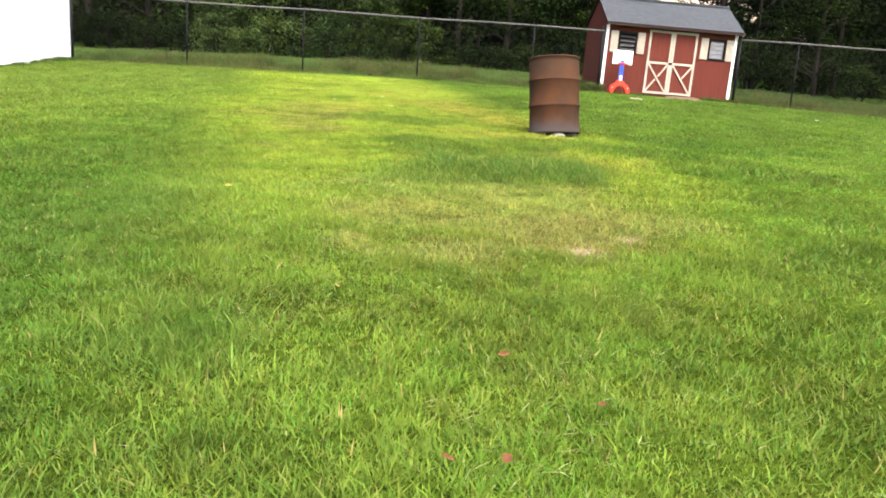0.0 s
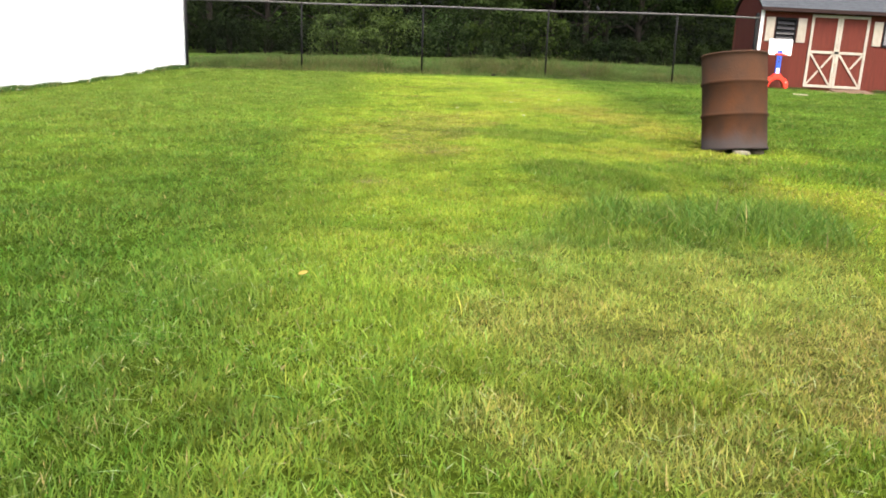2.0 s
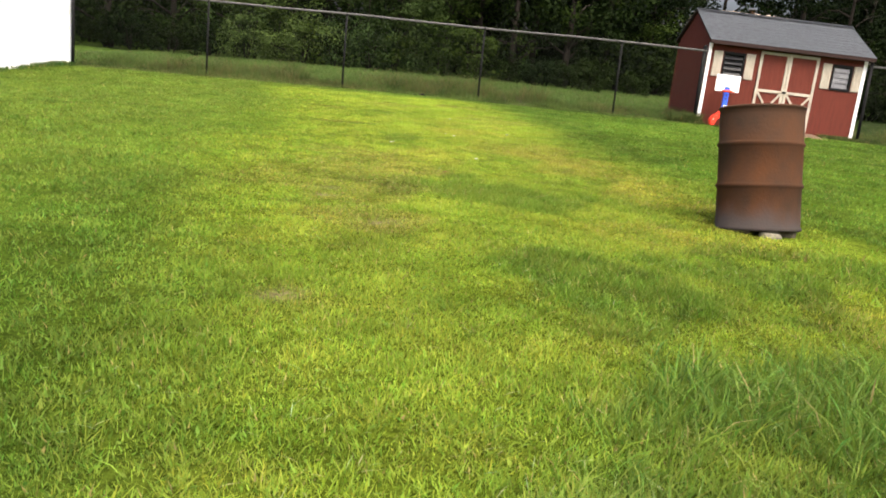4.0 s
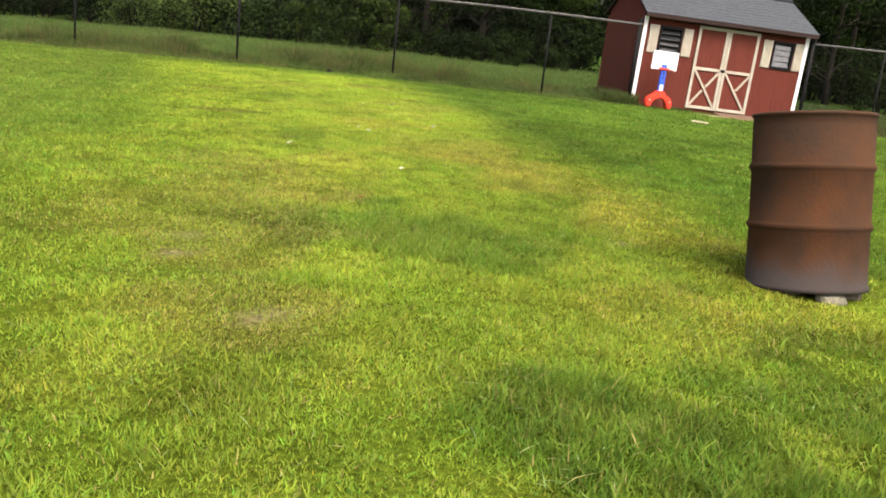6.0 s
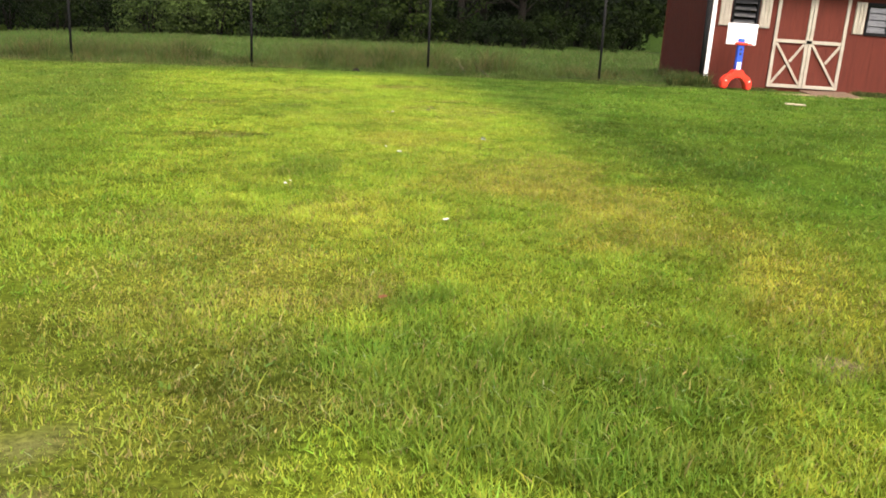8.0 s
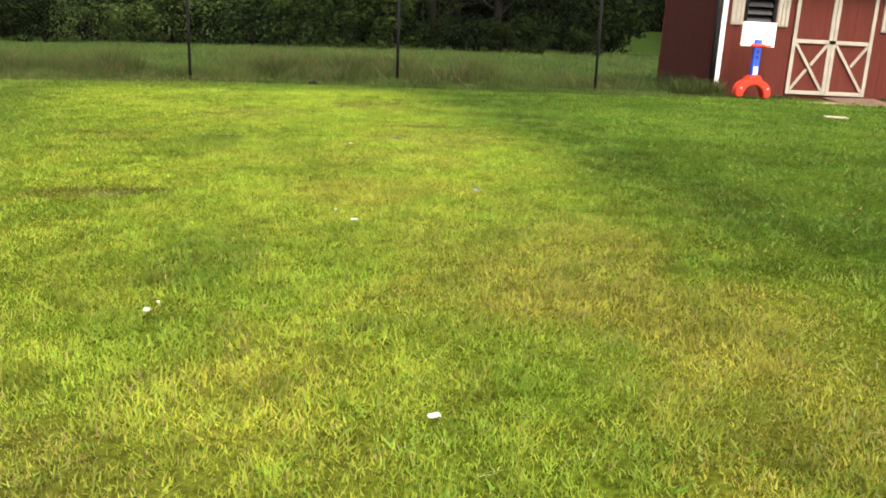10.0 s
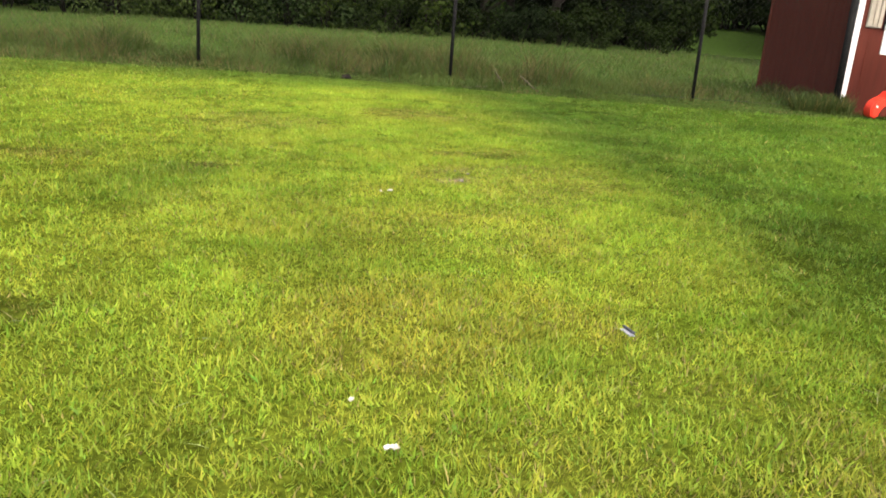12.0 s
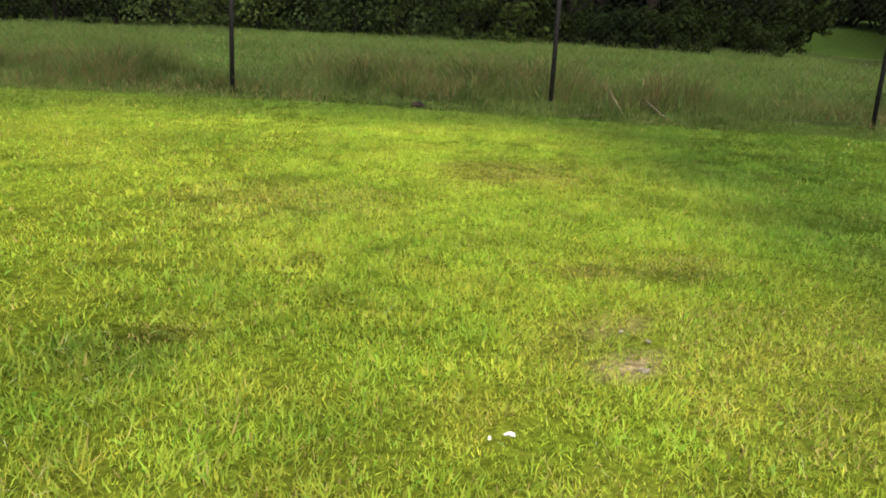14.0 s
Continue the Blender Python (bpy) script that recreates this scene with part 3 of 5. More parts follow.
def roof_slope(y_eave, z_eave, y_ridge, z_ridge, x0, x1, courses=11):
    """One roof slope: overlapping shingle courses cut into tabs."""
    bm = bmesh.new()
    run = Vector((0, y_ridge - y_eave, z_ridge - z_eave))
    n = Vector((0, -run.z, run.y)).normalized() * (1 if run.y > 0 else -1)
    if n.z < 0:
        n = -n
    rnd = random.Random(4)
    for k in range(courses):
        a = Vector((0, y_eave, z_eave)) + run * (k / courses)
        b = Vector((0, y_eave, z_eave)) + run * min(1, (k + 1.25) / courses)
        x = x0 - (0.15 if k % 2 else 0.0)
        while x < x1:
            e = min(x + 0.3, x1)
            s = max(x, x0)
            if e - s > 0.02:
                lift = 0.005 + 0.002 * rnd.random()
                pts = [Vector((s + 0.0015, 0, 0)) + a, Vector((e - 0.0015, 0, 0)) + a, Vector((e - 0.0015, 0, 0)) + b, Vector((s + 0.0015, 0, 0)) + b]
                top = [bm.verts.new(p + n * (lift if i < 2 else 0.002)) for i, p in enumerate(pts)]
                low = [bm.verts.new(p - n * 0.004) for p in pts]
                bm.faces.new(top)
                for i in range(4):
                    bm.faces.new((top[i], low[i], low[(i + 1) % 4], top[(i + 1) % 4]))
            x = x + 0.3
    bmesh.ops.recalc_face_normals(bm, faces=bm.faces)
    return bm


slope_f = (-0.2, 1.86 - 0.02, RIDGE_Y, RIDGE_Z)
slope_b = (D + 0.2, 1.86 - 0.02, RIDGE_Y, RIDGE_Z)
deck = bmesh.new()
for ye, ze, yr, zr in (slope_f, slope_b):
    vs = []
    for dz in (0.0, -0.045):
        vs.append([deck.verts.new(p) for p in ((-0.1, ye, ze + dz), (W + 0.1, ye, ze + dz), (W + 0.1, yr, zr + dz), (-0.1, yr, zr + dz))])
    deck.faces.new(vs[0]), deck.faces.new(vs[1][::-1])
    for i in range(4):
        deck.faces.new((vs[0][i], vs[1][i], vs[1][(i + 1) % 4], vs[0][(i + 1) % 4]))
bmesh.ops.recalc_face_normals(deck, faces=deck.faces)
roof = part("roof", deck, FASCIA, shed, "grey asphalt shingle roof with brown edge")
for s in (slope_f, slope_b):
    part("shingles", roof_slope(s[0], s[1] + 0.005, s[2], s[3] + 0.005, -0.11, W + 0.11), SHINGLE, roof)
cap = bmesh.new()
for sgn in (-1, 1):
    vs = [cap.verts.new(p) for p in ((-0.12, RIDGE_Y, RIDGE_Z + 0.03), (W + 0.12, RIDGE_Y, RIDGE_Z + 0.03), (W + 0.12, RIDGE_Y + sgn * 0.13, RIDGE_Z - 0.025), (-0.12, RIDGE_Y + sgn * 0.13, RIDGE_Z - 0.025))]
    cap.faces.new(vs if sgn < 0 else vs[::-1])
bmesh.ops.solidify(cap, geom=cap.faces[:], thickness=0.008)
part("ridge_cap", cap, SHINGLE, roof)
part("fascia_board", box(-0.1, -0.2, slope_f[1] - 0.075, W + 0.1, -0.175, slope_f[1] - 0.048, 0.003), FASCIA, roof)

# ---- play hoop ----
hoop = thing("basketball_hoop", pose(0.36, -0.45, float(land(0.4, -0.45)) + 0.02, 0, 1.0, -3), "toy basketball hoop with red base and white backboard", "toy hoop")
arch = bmesh.new()
ring = []
for k in range(25):
    a = math.pi * k / 24
    ro, ri = float(np.interp(min(a, math.pi - a), (0, 0.45, 0.7, 1.1, 1.3, 1.6), (0.28, 0.318, 0.315, 0.29, 0.335, 0.34))), 0.19
    ring.append((a, ro, ri))
for y0, y1 in ((-0.11, 0.11),):
    cols = []
    for a, ro, ri in ring:
        co, si = math.cos(a), math.sin(a)
        cols.append([arch.verts.new(p) for p in ((0.9 * ro * co, y0, ro * si), (0.9 * ro * co, y1, ro * si), (0.85 * ri * co, y1, ri * si), (0.85 * ri * co, y0, ri * si))])
    for p, q in zip(cols, cols[1:]):
        for i in range(4):
            arch.faces.new((p[i], q[i], q[(i + 1) % 4], p[(i + 1) % 4]))
    arch.faces.new(cols[0]), arch.faces.new(cols[-1][::-1])
bmesh.ops.recalc_face_normals(arch, faces=arch.faces)
bmesh.ops.bevel(arch, geom=[e for e in arch.edges if e.is_manifold and e.calc_face_angle(0) > 0.9], offset=0.02, segments=2, affect="EDGES")
base = part("base", arch, PLASTIC_RED, hoop, "bright red arched plastic base")
for x in (-0.205, 0.205):
    part("plug", lathe([(0.0, 0.0), (0.013, 0.0), (0.013, 0.008), (0.0, 0.01)], 12), PLASTIC_WHITE, base).matrix_basis = pose(x, -0.112, 0.14, 90, 0, 0)
pole = part("pole", box(-0.055, -0.045, 0.32, 0.055, 0.045, 0.86, 0.015), PLASTIC_BLUE, hoop, "blue plastic pole")
for z in (0.6, 0.68):
    part("slot", box(-0.018, -0.05, z - 0.025, 0.018, -0.0455, z + 0.025, 0.002), WRAP_DARK, pole)
part("collar", box(-0.035, -0.06, 0.3, 0.035, -0.046, 0.46, 0.006), PLASTIC_WHITE, pole)
part("backboard", box(-0.26, 0.0, 0.75, 0.26, 0.035, 1.11, 0.012), PLASTIC_WHITE, hoop, "white plastic backboard")
rim = bmesh.new()
N = 24
for k in range(N):
    a = 2 * math.pi * k / N
    b = 2 * math.pi * (k + 1) / N
    tube([(0.13 * math.cos(a), -0.17 + 0.13 * math.sin(a), 0.77), (0.13 * math.cos(b), -0.17 + 0.13 * math.sin(b), 0.77)], 0.012, 6, rim, False)
box(-0.1, -0.06, 0.745, 0.1, -0.001, 0.795, 0.008, rim)
part("rim", rim, PLASTIC_RED, hoop, "red plastic rim")

# ---- barrel on stones ----
bx, by = -3.445, -13.7
bz = float(land(bx, by)) + 0.0
barrel = thing("barrel", pose(bx, by, bz, -10, -4.0, 0), "rusty brown steel drum with two rolling hoops", "barrel")
prof = [(0.292, 0.0), (0.298, 0.006), (0.298, 0.02), (0.288, 0.028)]
for zc in (0.302, 0.58):
    prof += [(0.287, zc - 0.022), (0.294, zc - 0.012), (0.3, zc), (0.294, zc + 0.012), (0.287, zc + 0.022)]
prof += [(0.287, 0.77), (0.285, 0.81), (0.293, 0.815), (0.296, 0.823), (0.29, 0.831), (0.281, 0.825), (0.28, 0.805), (0.28, 0.03)]
body = lathe([(r, z * 1.045) for r, z in prof], 64)
for v in body.verts:
    k = noise.noise(Vector((v.co.x * 4, v.co.y * 4, v.co.z * 3)))
    v.co.x *= 1 + 0.012 * k
    v.co.y *= 1 + 0.012 * k
part("body", body, RUST, barrel, "rust-brown drum wall with streaks")
part("bottom", lathe([(0.0, 0.035), (0.2795, 0.032), (0.2795, 0.02), (0.0, 0.02)], 48), RUST_DARK, barrel)
for dx, dy, size, k in ((0.01, -0.24, (0.085, 0.055, 0.042), 1), (0.17, -0.1, (0.08, 0.07, 0.04), 2), (-0.16, -0.1, (0.08, 0.07, 0.04), 3)):
    solid("stone", lump(size, k), DULL_STONE if k > 1 else STONE, pose(bx + dx, by + dy, float(land(bx + dx, by + dy)) - 0.015, 0, 0, 10 + 40 * (k - 1)),
          "dull brown stone propping up the rusty drum" if k > 1 else "pale flat stone under the rusty drum's lip", "stone", "stones under the drum")

# ---- chain-link fence ----
FENCE_Y, RAIL_Z = -0.1, 1.58


def post_part(parent, x, y, top, r):
    z0 = float(land(x, y)) - 0.1
    p = part("post", tube([(x, y, z0), (x, y, top)], r, 12), POST, parent, "black fence post")
    part("post_cap", lathe([(r + 0.004, -0.03), (r + 0.005, 0.0), (r * 0.8, 0.02), (0.0, 0.03)], 12), POST, p).location = (x, y, top)
    return p


def chain_link(name, x0, x1, posts, ends, label):
    f = thing(name, pose(0, 0, 0), label, "fence", kind="structure")
    for x in posts:
        post_part(f, x, FENCE_Y, RAIL_Z + 0.0, 0.022)
    for x in ends:
        post_part(f, x, FENCE_Y, RAIL_Z + 0.08, 0.036)
    n = max(2, int((x1 - x0) / 1.5))
    pts = [(x0 + (x1 - x0) * k / n, FENCE_Y, RAIL_Z + 0.012 * math.sin(k * 1.9)) for k in range(n + 1)]
    part("top_rail", tube(pts, 0.024, 10), RAIL, f, "grey galvanised top rail")
    part("tension_wire", tube([(x0, FENCE_Y, float(land(x0, FENCE_Y)) + 0.07), (x1, FENCE_Y, float(land(x1, FENCE_Y)) + 0.07)], 0.003, 4), WIRE, f)
    # woven wire: two crossing families of slanting strands
    step, v, faces = 0.075, [], []
    zb, zt = -0.12, RAIL_Z - 0.01
    for sgn in (1, -1):
        x = x0 - (zt - zb)
        while x < x1 + (zt - zb):
            a, b = Vector((x, 0, zb)), Vector((x + (zt - zb), 0, zt))
            if sgn < 0:
                a, b = Vector((x + (zt - zb), 0, zb)), Vector((x, 0, zt))
            lo, hi = (a, b)
            def clip_to(p, q):
                u0, u1 = 0.0, 1.0
                dxx = q.x - p.x
                for lim, s in ((x0, 1), (x1, -1)):
                    u = (lim - p.x) / dxx
                    if s * dxx > 0:
                        u0 = max(u0, u)
                    else:
                        u1 = min(u1, u)
                return (p.lerp(q, u0), p.lerp(q, u1)) if u1 > u0 + 0.01 else None
            seg = clip_to(lo, hi)
            if seg:
                r = 0.0008
                i = len(v)
                y0 = FENCE_Y - 0.026 + 0.002 * sgn
                for p in seg:
                    v += [(p.x - r, y0 - r, p.z), (p.x + r, y0 - r, p.z), (p.x, y0 + r, p.z + 0.001)]
                faces += [(i, i + 1, i + 4, i + 3), (i + 1, i + 2, i + 5, i + 4), (i + 2, i, i + 3, i + 5)]
            x += step
    me = bpy.data.meshes.new("chain_link_mesh")
    me.from_pydata(v, [], faces)
    part("chain_link_mesh", me, WIRE, f, "dark woven wire mesh")["kind"] = "stuff"
    return f


corner_fence = chain_link("chain_link_fence", -14.1, -0.08, (-11.12, -8.08, -5.03, -1.98), (-14.1,), "black chain-link fence with grey top rail along field")
post_part(corner_fence, -0.13, -0.075, RAIL_Z + 0.08, 0.045)
chain_link("chain_link_fence", W + 0.1, 24.0, (5.2, 8.25, 11.3, 14.35, 17.4, 20.45), (W + 0.1, 24.0), "black chain-link fence with grey top rail beyond shed")

# ---- white vinyl fence ----
white_fence = thing("white_fence", pose(0, 0, 0), "tall white vinyl privacy fence with capped posts", "fence", kind="structure")
WX = -14.24
ys_post = [-0.06 - 2.44 * k for k in range(13)]
for k, y in enumerate(ys_post):
    z = float(land(WX, y))
    p = part("post", box(WX - 0.064, y - 0.064, z - 0.1, WX + 0.064, y + 0.064, z + 1.84, 0.006), VINYL, white_fence, "white square post")
    cp = bmesh.new()
    box(WX - 0.078, y - 0.078, z + 1.84, WX + 0.078, y + 0.078, z + 1.868, 0.004, cp)
    tip = cp.verts.new((WX, y, z + 1.925))
    rim_v = [cp.verts.new((WX + a * 0.07, y + b * 0.07, z + 1.868)) for a, b in ((-1, -1), (1, -1), (1, 1), (-1, 1))]
    for i in range(4):
        cp.faces.new((rim_v[i], rim_v[(i + 1) % 4], tip))
    part("cap", cp, VINYL, p)
    if k + 1 < len(ys_post):
        y2 = ys_post[k + 1]
        zz = (z + float(land(WX, y2))) / 2
        a, b = y2 + 0.066, y - 0.066
        part("rail", box(WX - 0.025, a, zz + 1.66, WX + 0.025, b, zz + 1.8, 0.005), VINYL, white_fence)
        part("rail", box(WX - 0.025, a, zz + 0.03, WX + 0.025, b, zz + 0.17, 0.005), VINYL, white_fence)
        edge = groove_line(a, b, 0.155, 0.006, 0.005)
        pb = extruded([(WX + 0.011 - d, y_) for y_, d in edge] + [(WX - 0.011, y_) for y_, d in reversed(edge)], zz + 0.172, zz + 1.658)
        part("panel", pb, VINYL, white_fence)
        if k == 3:
            gb = bmesh.new()
            box(WX + 0.026, b - 1.5, zz + 1.47, WX + 0.05, b - 0.75, zz + 1.5, 0.003, gb)
            box(WX + 0.026, b - 0.78, zz + 0.95, WX + 0.05, b - 0.75, zz + 1.468, 0.003, gb)
            part("gate_brace", gb, STEEL, white_fence, "thin dark metal gate brace")

# ---- far houses ----
def house(m, wide, deep, eave, ridge, label, roof_mat, wall_mat, vents=()):
    h = thing("house", m, label, "house")
    part("wall", box(0, 0, -1.5, wide, 0.2, eave), wall_mat, h)
    part("wall", box(0, deep - 0.2, -1.5, wide, deep, eave), wall_mat, h)
    for x0, x1 in ((0, 0.2), (wide - 0.2, wide)):
        g = bmesh.new()
        a = [g.verts.new((x0, y, z)) for y, z in ((0.2, -1.5), (deep - 0.2, -1.5), (deep - 0.2, eave), (deep / 2, ridge - 0.15), (0.2, eave))]
        b = [g.verts.new((x1, v.co.y, v.co.z)) for v in a]
        g.faces.new(a), g.faces.new(b[::-1])
        for i in range(5):
            g.faces.new((a[i], b[i], b[(i + 1) % 5], a[(i + 1) % 5]))
        bmesh.ops.recalc_face_normals(g, faces=g.faces)
        part("wall", g, wall_mat, h)
    r = bmesh.new()
    slope = (ridge - eave) / (deep / 2)
    for s in (0, 1):
        ye = -0.4 if s == 0 else deep + 0.4
        ze = eave - 0.4 * slope
        top = [r.verts.new(p) for p in ((-0.4, ye, ze), (wide + 0.4, ye, ze), (wide + 0.4, deep / 2, ridge), (-0.4, deep / 2, ridge))]
        low = [r.verts.new(v.co - Vector((0, 0, 0.18))) for v in top]
        r.faces.new(top), r.faces.new(low[::-1])
        for i in range(4):
            r.faces.new((top[i], low[i], low[(i + 1) % 4], top[(i + 1) % 4]))
    bmesh.ops.recalc_face_normals(r, faces=r.faces)
    rf = part("roof", r, roof_mat, h)
    for x in vents:
        ch = part("chimney", box(x - 0.2, deep / 2 - 0.5, ridge - 0.4, x + 0.2, deep / 2 - 0.1, ridge + 0.25, 0.01), RUST, rf)
        part("chimney_cap", box(x - 0.26, deep / 2 - 0.56, ridge + 0.25, x + 0.26, deep / 2 - 0.04, ridge + 0.33, 0.01), RAIL, ch)
    for x in (wide * 0.2, wide * 0.5, wide * 0.8):
        w = part("window", box(x - 0.5, -0.03, eave - 1.7, x + 0.5, -0.004, eave - 0.5, 0.01), PLASTIC_WHITE, h)
        part("pane", box(x - 0.42, -0.045, eave - 1.62, x + 0.42, -0.032, eave - 0.58), GLASS, w)
    return h


house(pose(16.4, 58.0, float(land(18, 60)), 0, 0, 0), 12.0, 7.0, 2.1, 3.75, "tan house with a pale roof among trees", ROOF_TAN, WALL_TAN, (4.6,))
house(pose(25.0, 50.0, float(land(26, 50)), 0, 0, -20), 6.0, 5.0, 1.1, 2.6, "small pale outbuilding on the far slope", ROOF_TAN, WALL_TAN)


# ---- trees ----
def leaf_cloud(centres, radii, per, size, seed, squash=0.8):
    """Many small folded leaves scattered about clump centres."""
    rs = np.random.RandomState(seed)
    c = np.repeat(np.asarray(centres), per, 0)
    r = np.repeat(np.asarray(radii), per)
    w = rs.normal(size=(len(c), 3))
    w /= np.linalg.norm(w, axis=1)[:, None]
    p = c + w * (r * rs.uniform(0.35, 1.0, len(c)) ** 0.6)[:, None] * (1, 1, squash)
    n = w + rs.normal(size=(len(c), 3)) * 0.32 + (0, 0, 0.35)
    n /= np.linalg.norm(n, axis=1)[:, None]
    a = np.cross(n, rs.normal(size=(len(c), 3)))
    a /= np.linalg.norm(a, axis=1)[:, None]
    b = np.cross(n, a)
    s = (size * rs.uniform(0.55, 1.3, len(c)))[:, None]
    v = np.stack([p - a * s * 0.5, p + b * s * 0.32 - n * s * 0.08, p + a * s * 0.5 - n * s * 0.12, p - b * s * 0.32 - n * s * 0.08], 1).reshape(-1, 3)
    i = np.arange(len(c))[:, None] * 4
    tri = np.concatenate([i + (0, 1, 2), i + (0, 2, 3)], 1).ravel()
    return v, tri


def make_tree(seed, height, spread, low, mat, label, size=0.2, clumps=60, per=56):
    """A tapered trunk with limbs under an uneven crown; low is where the leaves begin."""
    rnd = random.Random(seed)
    t = thing("tree", pose(0, 0, 0), label, "tree", "trees behind the fence")
    bm = bmesh.new()
    lean = Vector((rnd.uniform(-0.3, 0.3), rnd.uniform(-0.3, 0.3), 0))
    spine = [Vector((0, 0, -0.2)) + lean * (k / 5) ** 2 + Vector((rnd.uniform(-0.06, 0.06), rnd.uniform(-0.06, 0.06), height * 0.85 * k / 5)) for k in range(6)]
    r0 = height * 0.017
    tube(spine, [r0 * (1.25 if k == 0 else 1 - 0.15 * k) for k in range(6)], 8, bm)
    centres, radii = [], []
    for k in range(11):
        h = rnd.uniform(max(0.12, low * 0.7 / height), 0.8)
        i = min(int(h * 5), 4)
        a = spine[i].lerp(spine[i + 1], h * 5 - i)
        ang = k * 2.4 + rnd.uniform(-0.5, 0.5)
        length = spread * rnd.uniform(0.6, 1.0) * (1.1 - 0.55 * h)
        tip = a + Vector((math.cos(ang) * length, math.sin(ang) * length, length * rnd.uniform(0.1, 0.6)))
        mid = a.lerp(tip, 0.5) + Vector((0, 0, 0.12 * length))
        tube([a, mid, tip], [r0 * 0.4, r0 * 0.25, r0 * 0.1], 6, bm)
        centres.append(tip)
        radii.append(spread * 0.3)
    part("trunk", bm, BARK, t)
    while len(centres) < clumps:
        h = rnd.random()
        ang = rnd.uniform(0, 2 * math.pi)
        out = spread * (0.55 + 0.45 * math.sin(math.pi * min(1, 0.2 + 0.75 * h))) * rnd.uniform(0.45, 1.0)
        c = Vector((math.cos(ang) * out, math.sin(ang) * out, low + (height - low) * h))
        if noise.noise(c * 0.6 + Vector((seed * 7.0, 0, 0))) > -0.28:
            centres.append(c + lean * h)
            radii.append(spread * rnd.uniform(0.16, 0.34))
    v, tri = leaf_cloud([tuple(c) for c in centres], radii, per, size, seed)
    v[:, 2] = np.maximum(v[:, 2], 0.02)
    part("crown", soup("crown", v, tri, np.arange(len(tri) // 3) * 3, mat), mat, t)
    return t


def make_bush(seed, height, spread, mat, label, size=0.13, clumps=26, per=64, puff=1.0):
    rnd = random.Random(seed)
    t = thing("bush", pose(0, 0, 0), label, "bush", "bushes behind the fence")
    centres, radii = [], []
    for k in range(clumps):
        ang, out, z = rnd.uniform(0, 6.28), spread * math.sqrt(rnd.random()), rnd.random()
        c = Vector((math.cos(ang) * out * (1 - 0.4 * z), math.sin(ang) * out * (1 - 0.4 * z), 0.2 + (height - 0.3) * z))
        centres.append(tuple(c))
        radii.append(puff * rnd.uniform(0.25, 0.45))
        if k < 5:
            part("stem", tube([(c.x * 0.15, c.y * 0.15, -0.1), (c.x * 0.5, c.y * 0.5, c.z * 0.6), tuple(c)], [0.03, 0.02, 0.008], 5), BARK, t)
    v, tri = leaf_cloud(centres, radii, per, size, seed)
    v[:, 2] = np.maximum(v[:, 2], 0.02)
    part("foliage", soup("foliage", v, tri, np.arange(len(tri) // 3) * 3, mat), mat, t)
    return t


tall = [make_tree(11, 9.5, 2.6, 0.8, CROWN[0], "leafy tree darkened for shade, reaching almost to the ground", 0.19),
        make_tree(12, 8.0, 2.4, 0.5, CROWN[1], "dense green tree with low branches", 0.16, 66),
        make_tree(13, 10.5, 2.9, 1.2, CROWN[0], "tall shady tree with foliage darkened for shade", 0.25, 54, 52),
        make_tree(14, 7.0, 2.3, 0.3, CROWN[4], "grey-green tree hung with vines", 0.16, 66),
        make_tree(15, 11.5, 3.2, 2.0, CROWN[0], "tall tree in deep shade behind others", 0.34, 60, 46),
        # this one takes a lighter leaf colour to look lit by open sky
        make_tree(16, 8.6, 2.5, 1.9, CROWN[2], "olive-green tree at wood edge, leaf lightened as if lit by open sky", 0.17, 70, 66)]
shrubs = [make_bush(21, 1.9, 1.1, CROWN[2], "overgrown green bush at wood edge"), make_bush(22, 2.6, 1.3, CROWN[3], "tall bush with grey-green leaves"),
          make_bush(23, 1.4, 1.0, CROWN[1], "low bush darkened for shade under the trees"),
          make_bush(24, 4.2, 2.2, CROWN[3], "broad grey-green thicket climbing the wood edge", 0.095, 64, 150, 1.5)]
rnd = random.Random(8)
spots = []
x = -40.0
while x < 3.0:                                   # the wood's edge
    spots.append((x, 16.6 + 0.8 * math.sin(x * 0.35) + rnd.uniform(-0.6, 0.6) + (2.2 if x > 1 else 0) - 1.2 * float(smooth(-6, -12, x)), rnd.choice((0, 1, 3, 1)) if x < -4 else rnd.choice((0, 0, 1)), rnd.uniform(0.85, 1.15)))
    x += rnd.uniform(1.9, 2.7)
x = -44.0
while x < 4.0:                                   # second row
    spots.append((x, 21.5 + rnd.uniform(-0.8, 0.8), rnd.choice((0, 2, 4)), rnd.uniform(0.9, 1.15)))
    x += rnd.uniform(2.6, 3.4)
x = -48.0
while x < 2.5:                                   # third row
    spots.append((x, 26.5 + rnd.uniform(-1, 1), rnd.choice((2, 4)), rnd.uniform(1.0, 1.25)))
    x += rnd.uniform(3.4, 4.4)
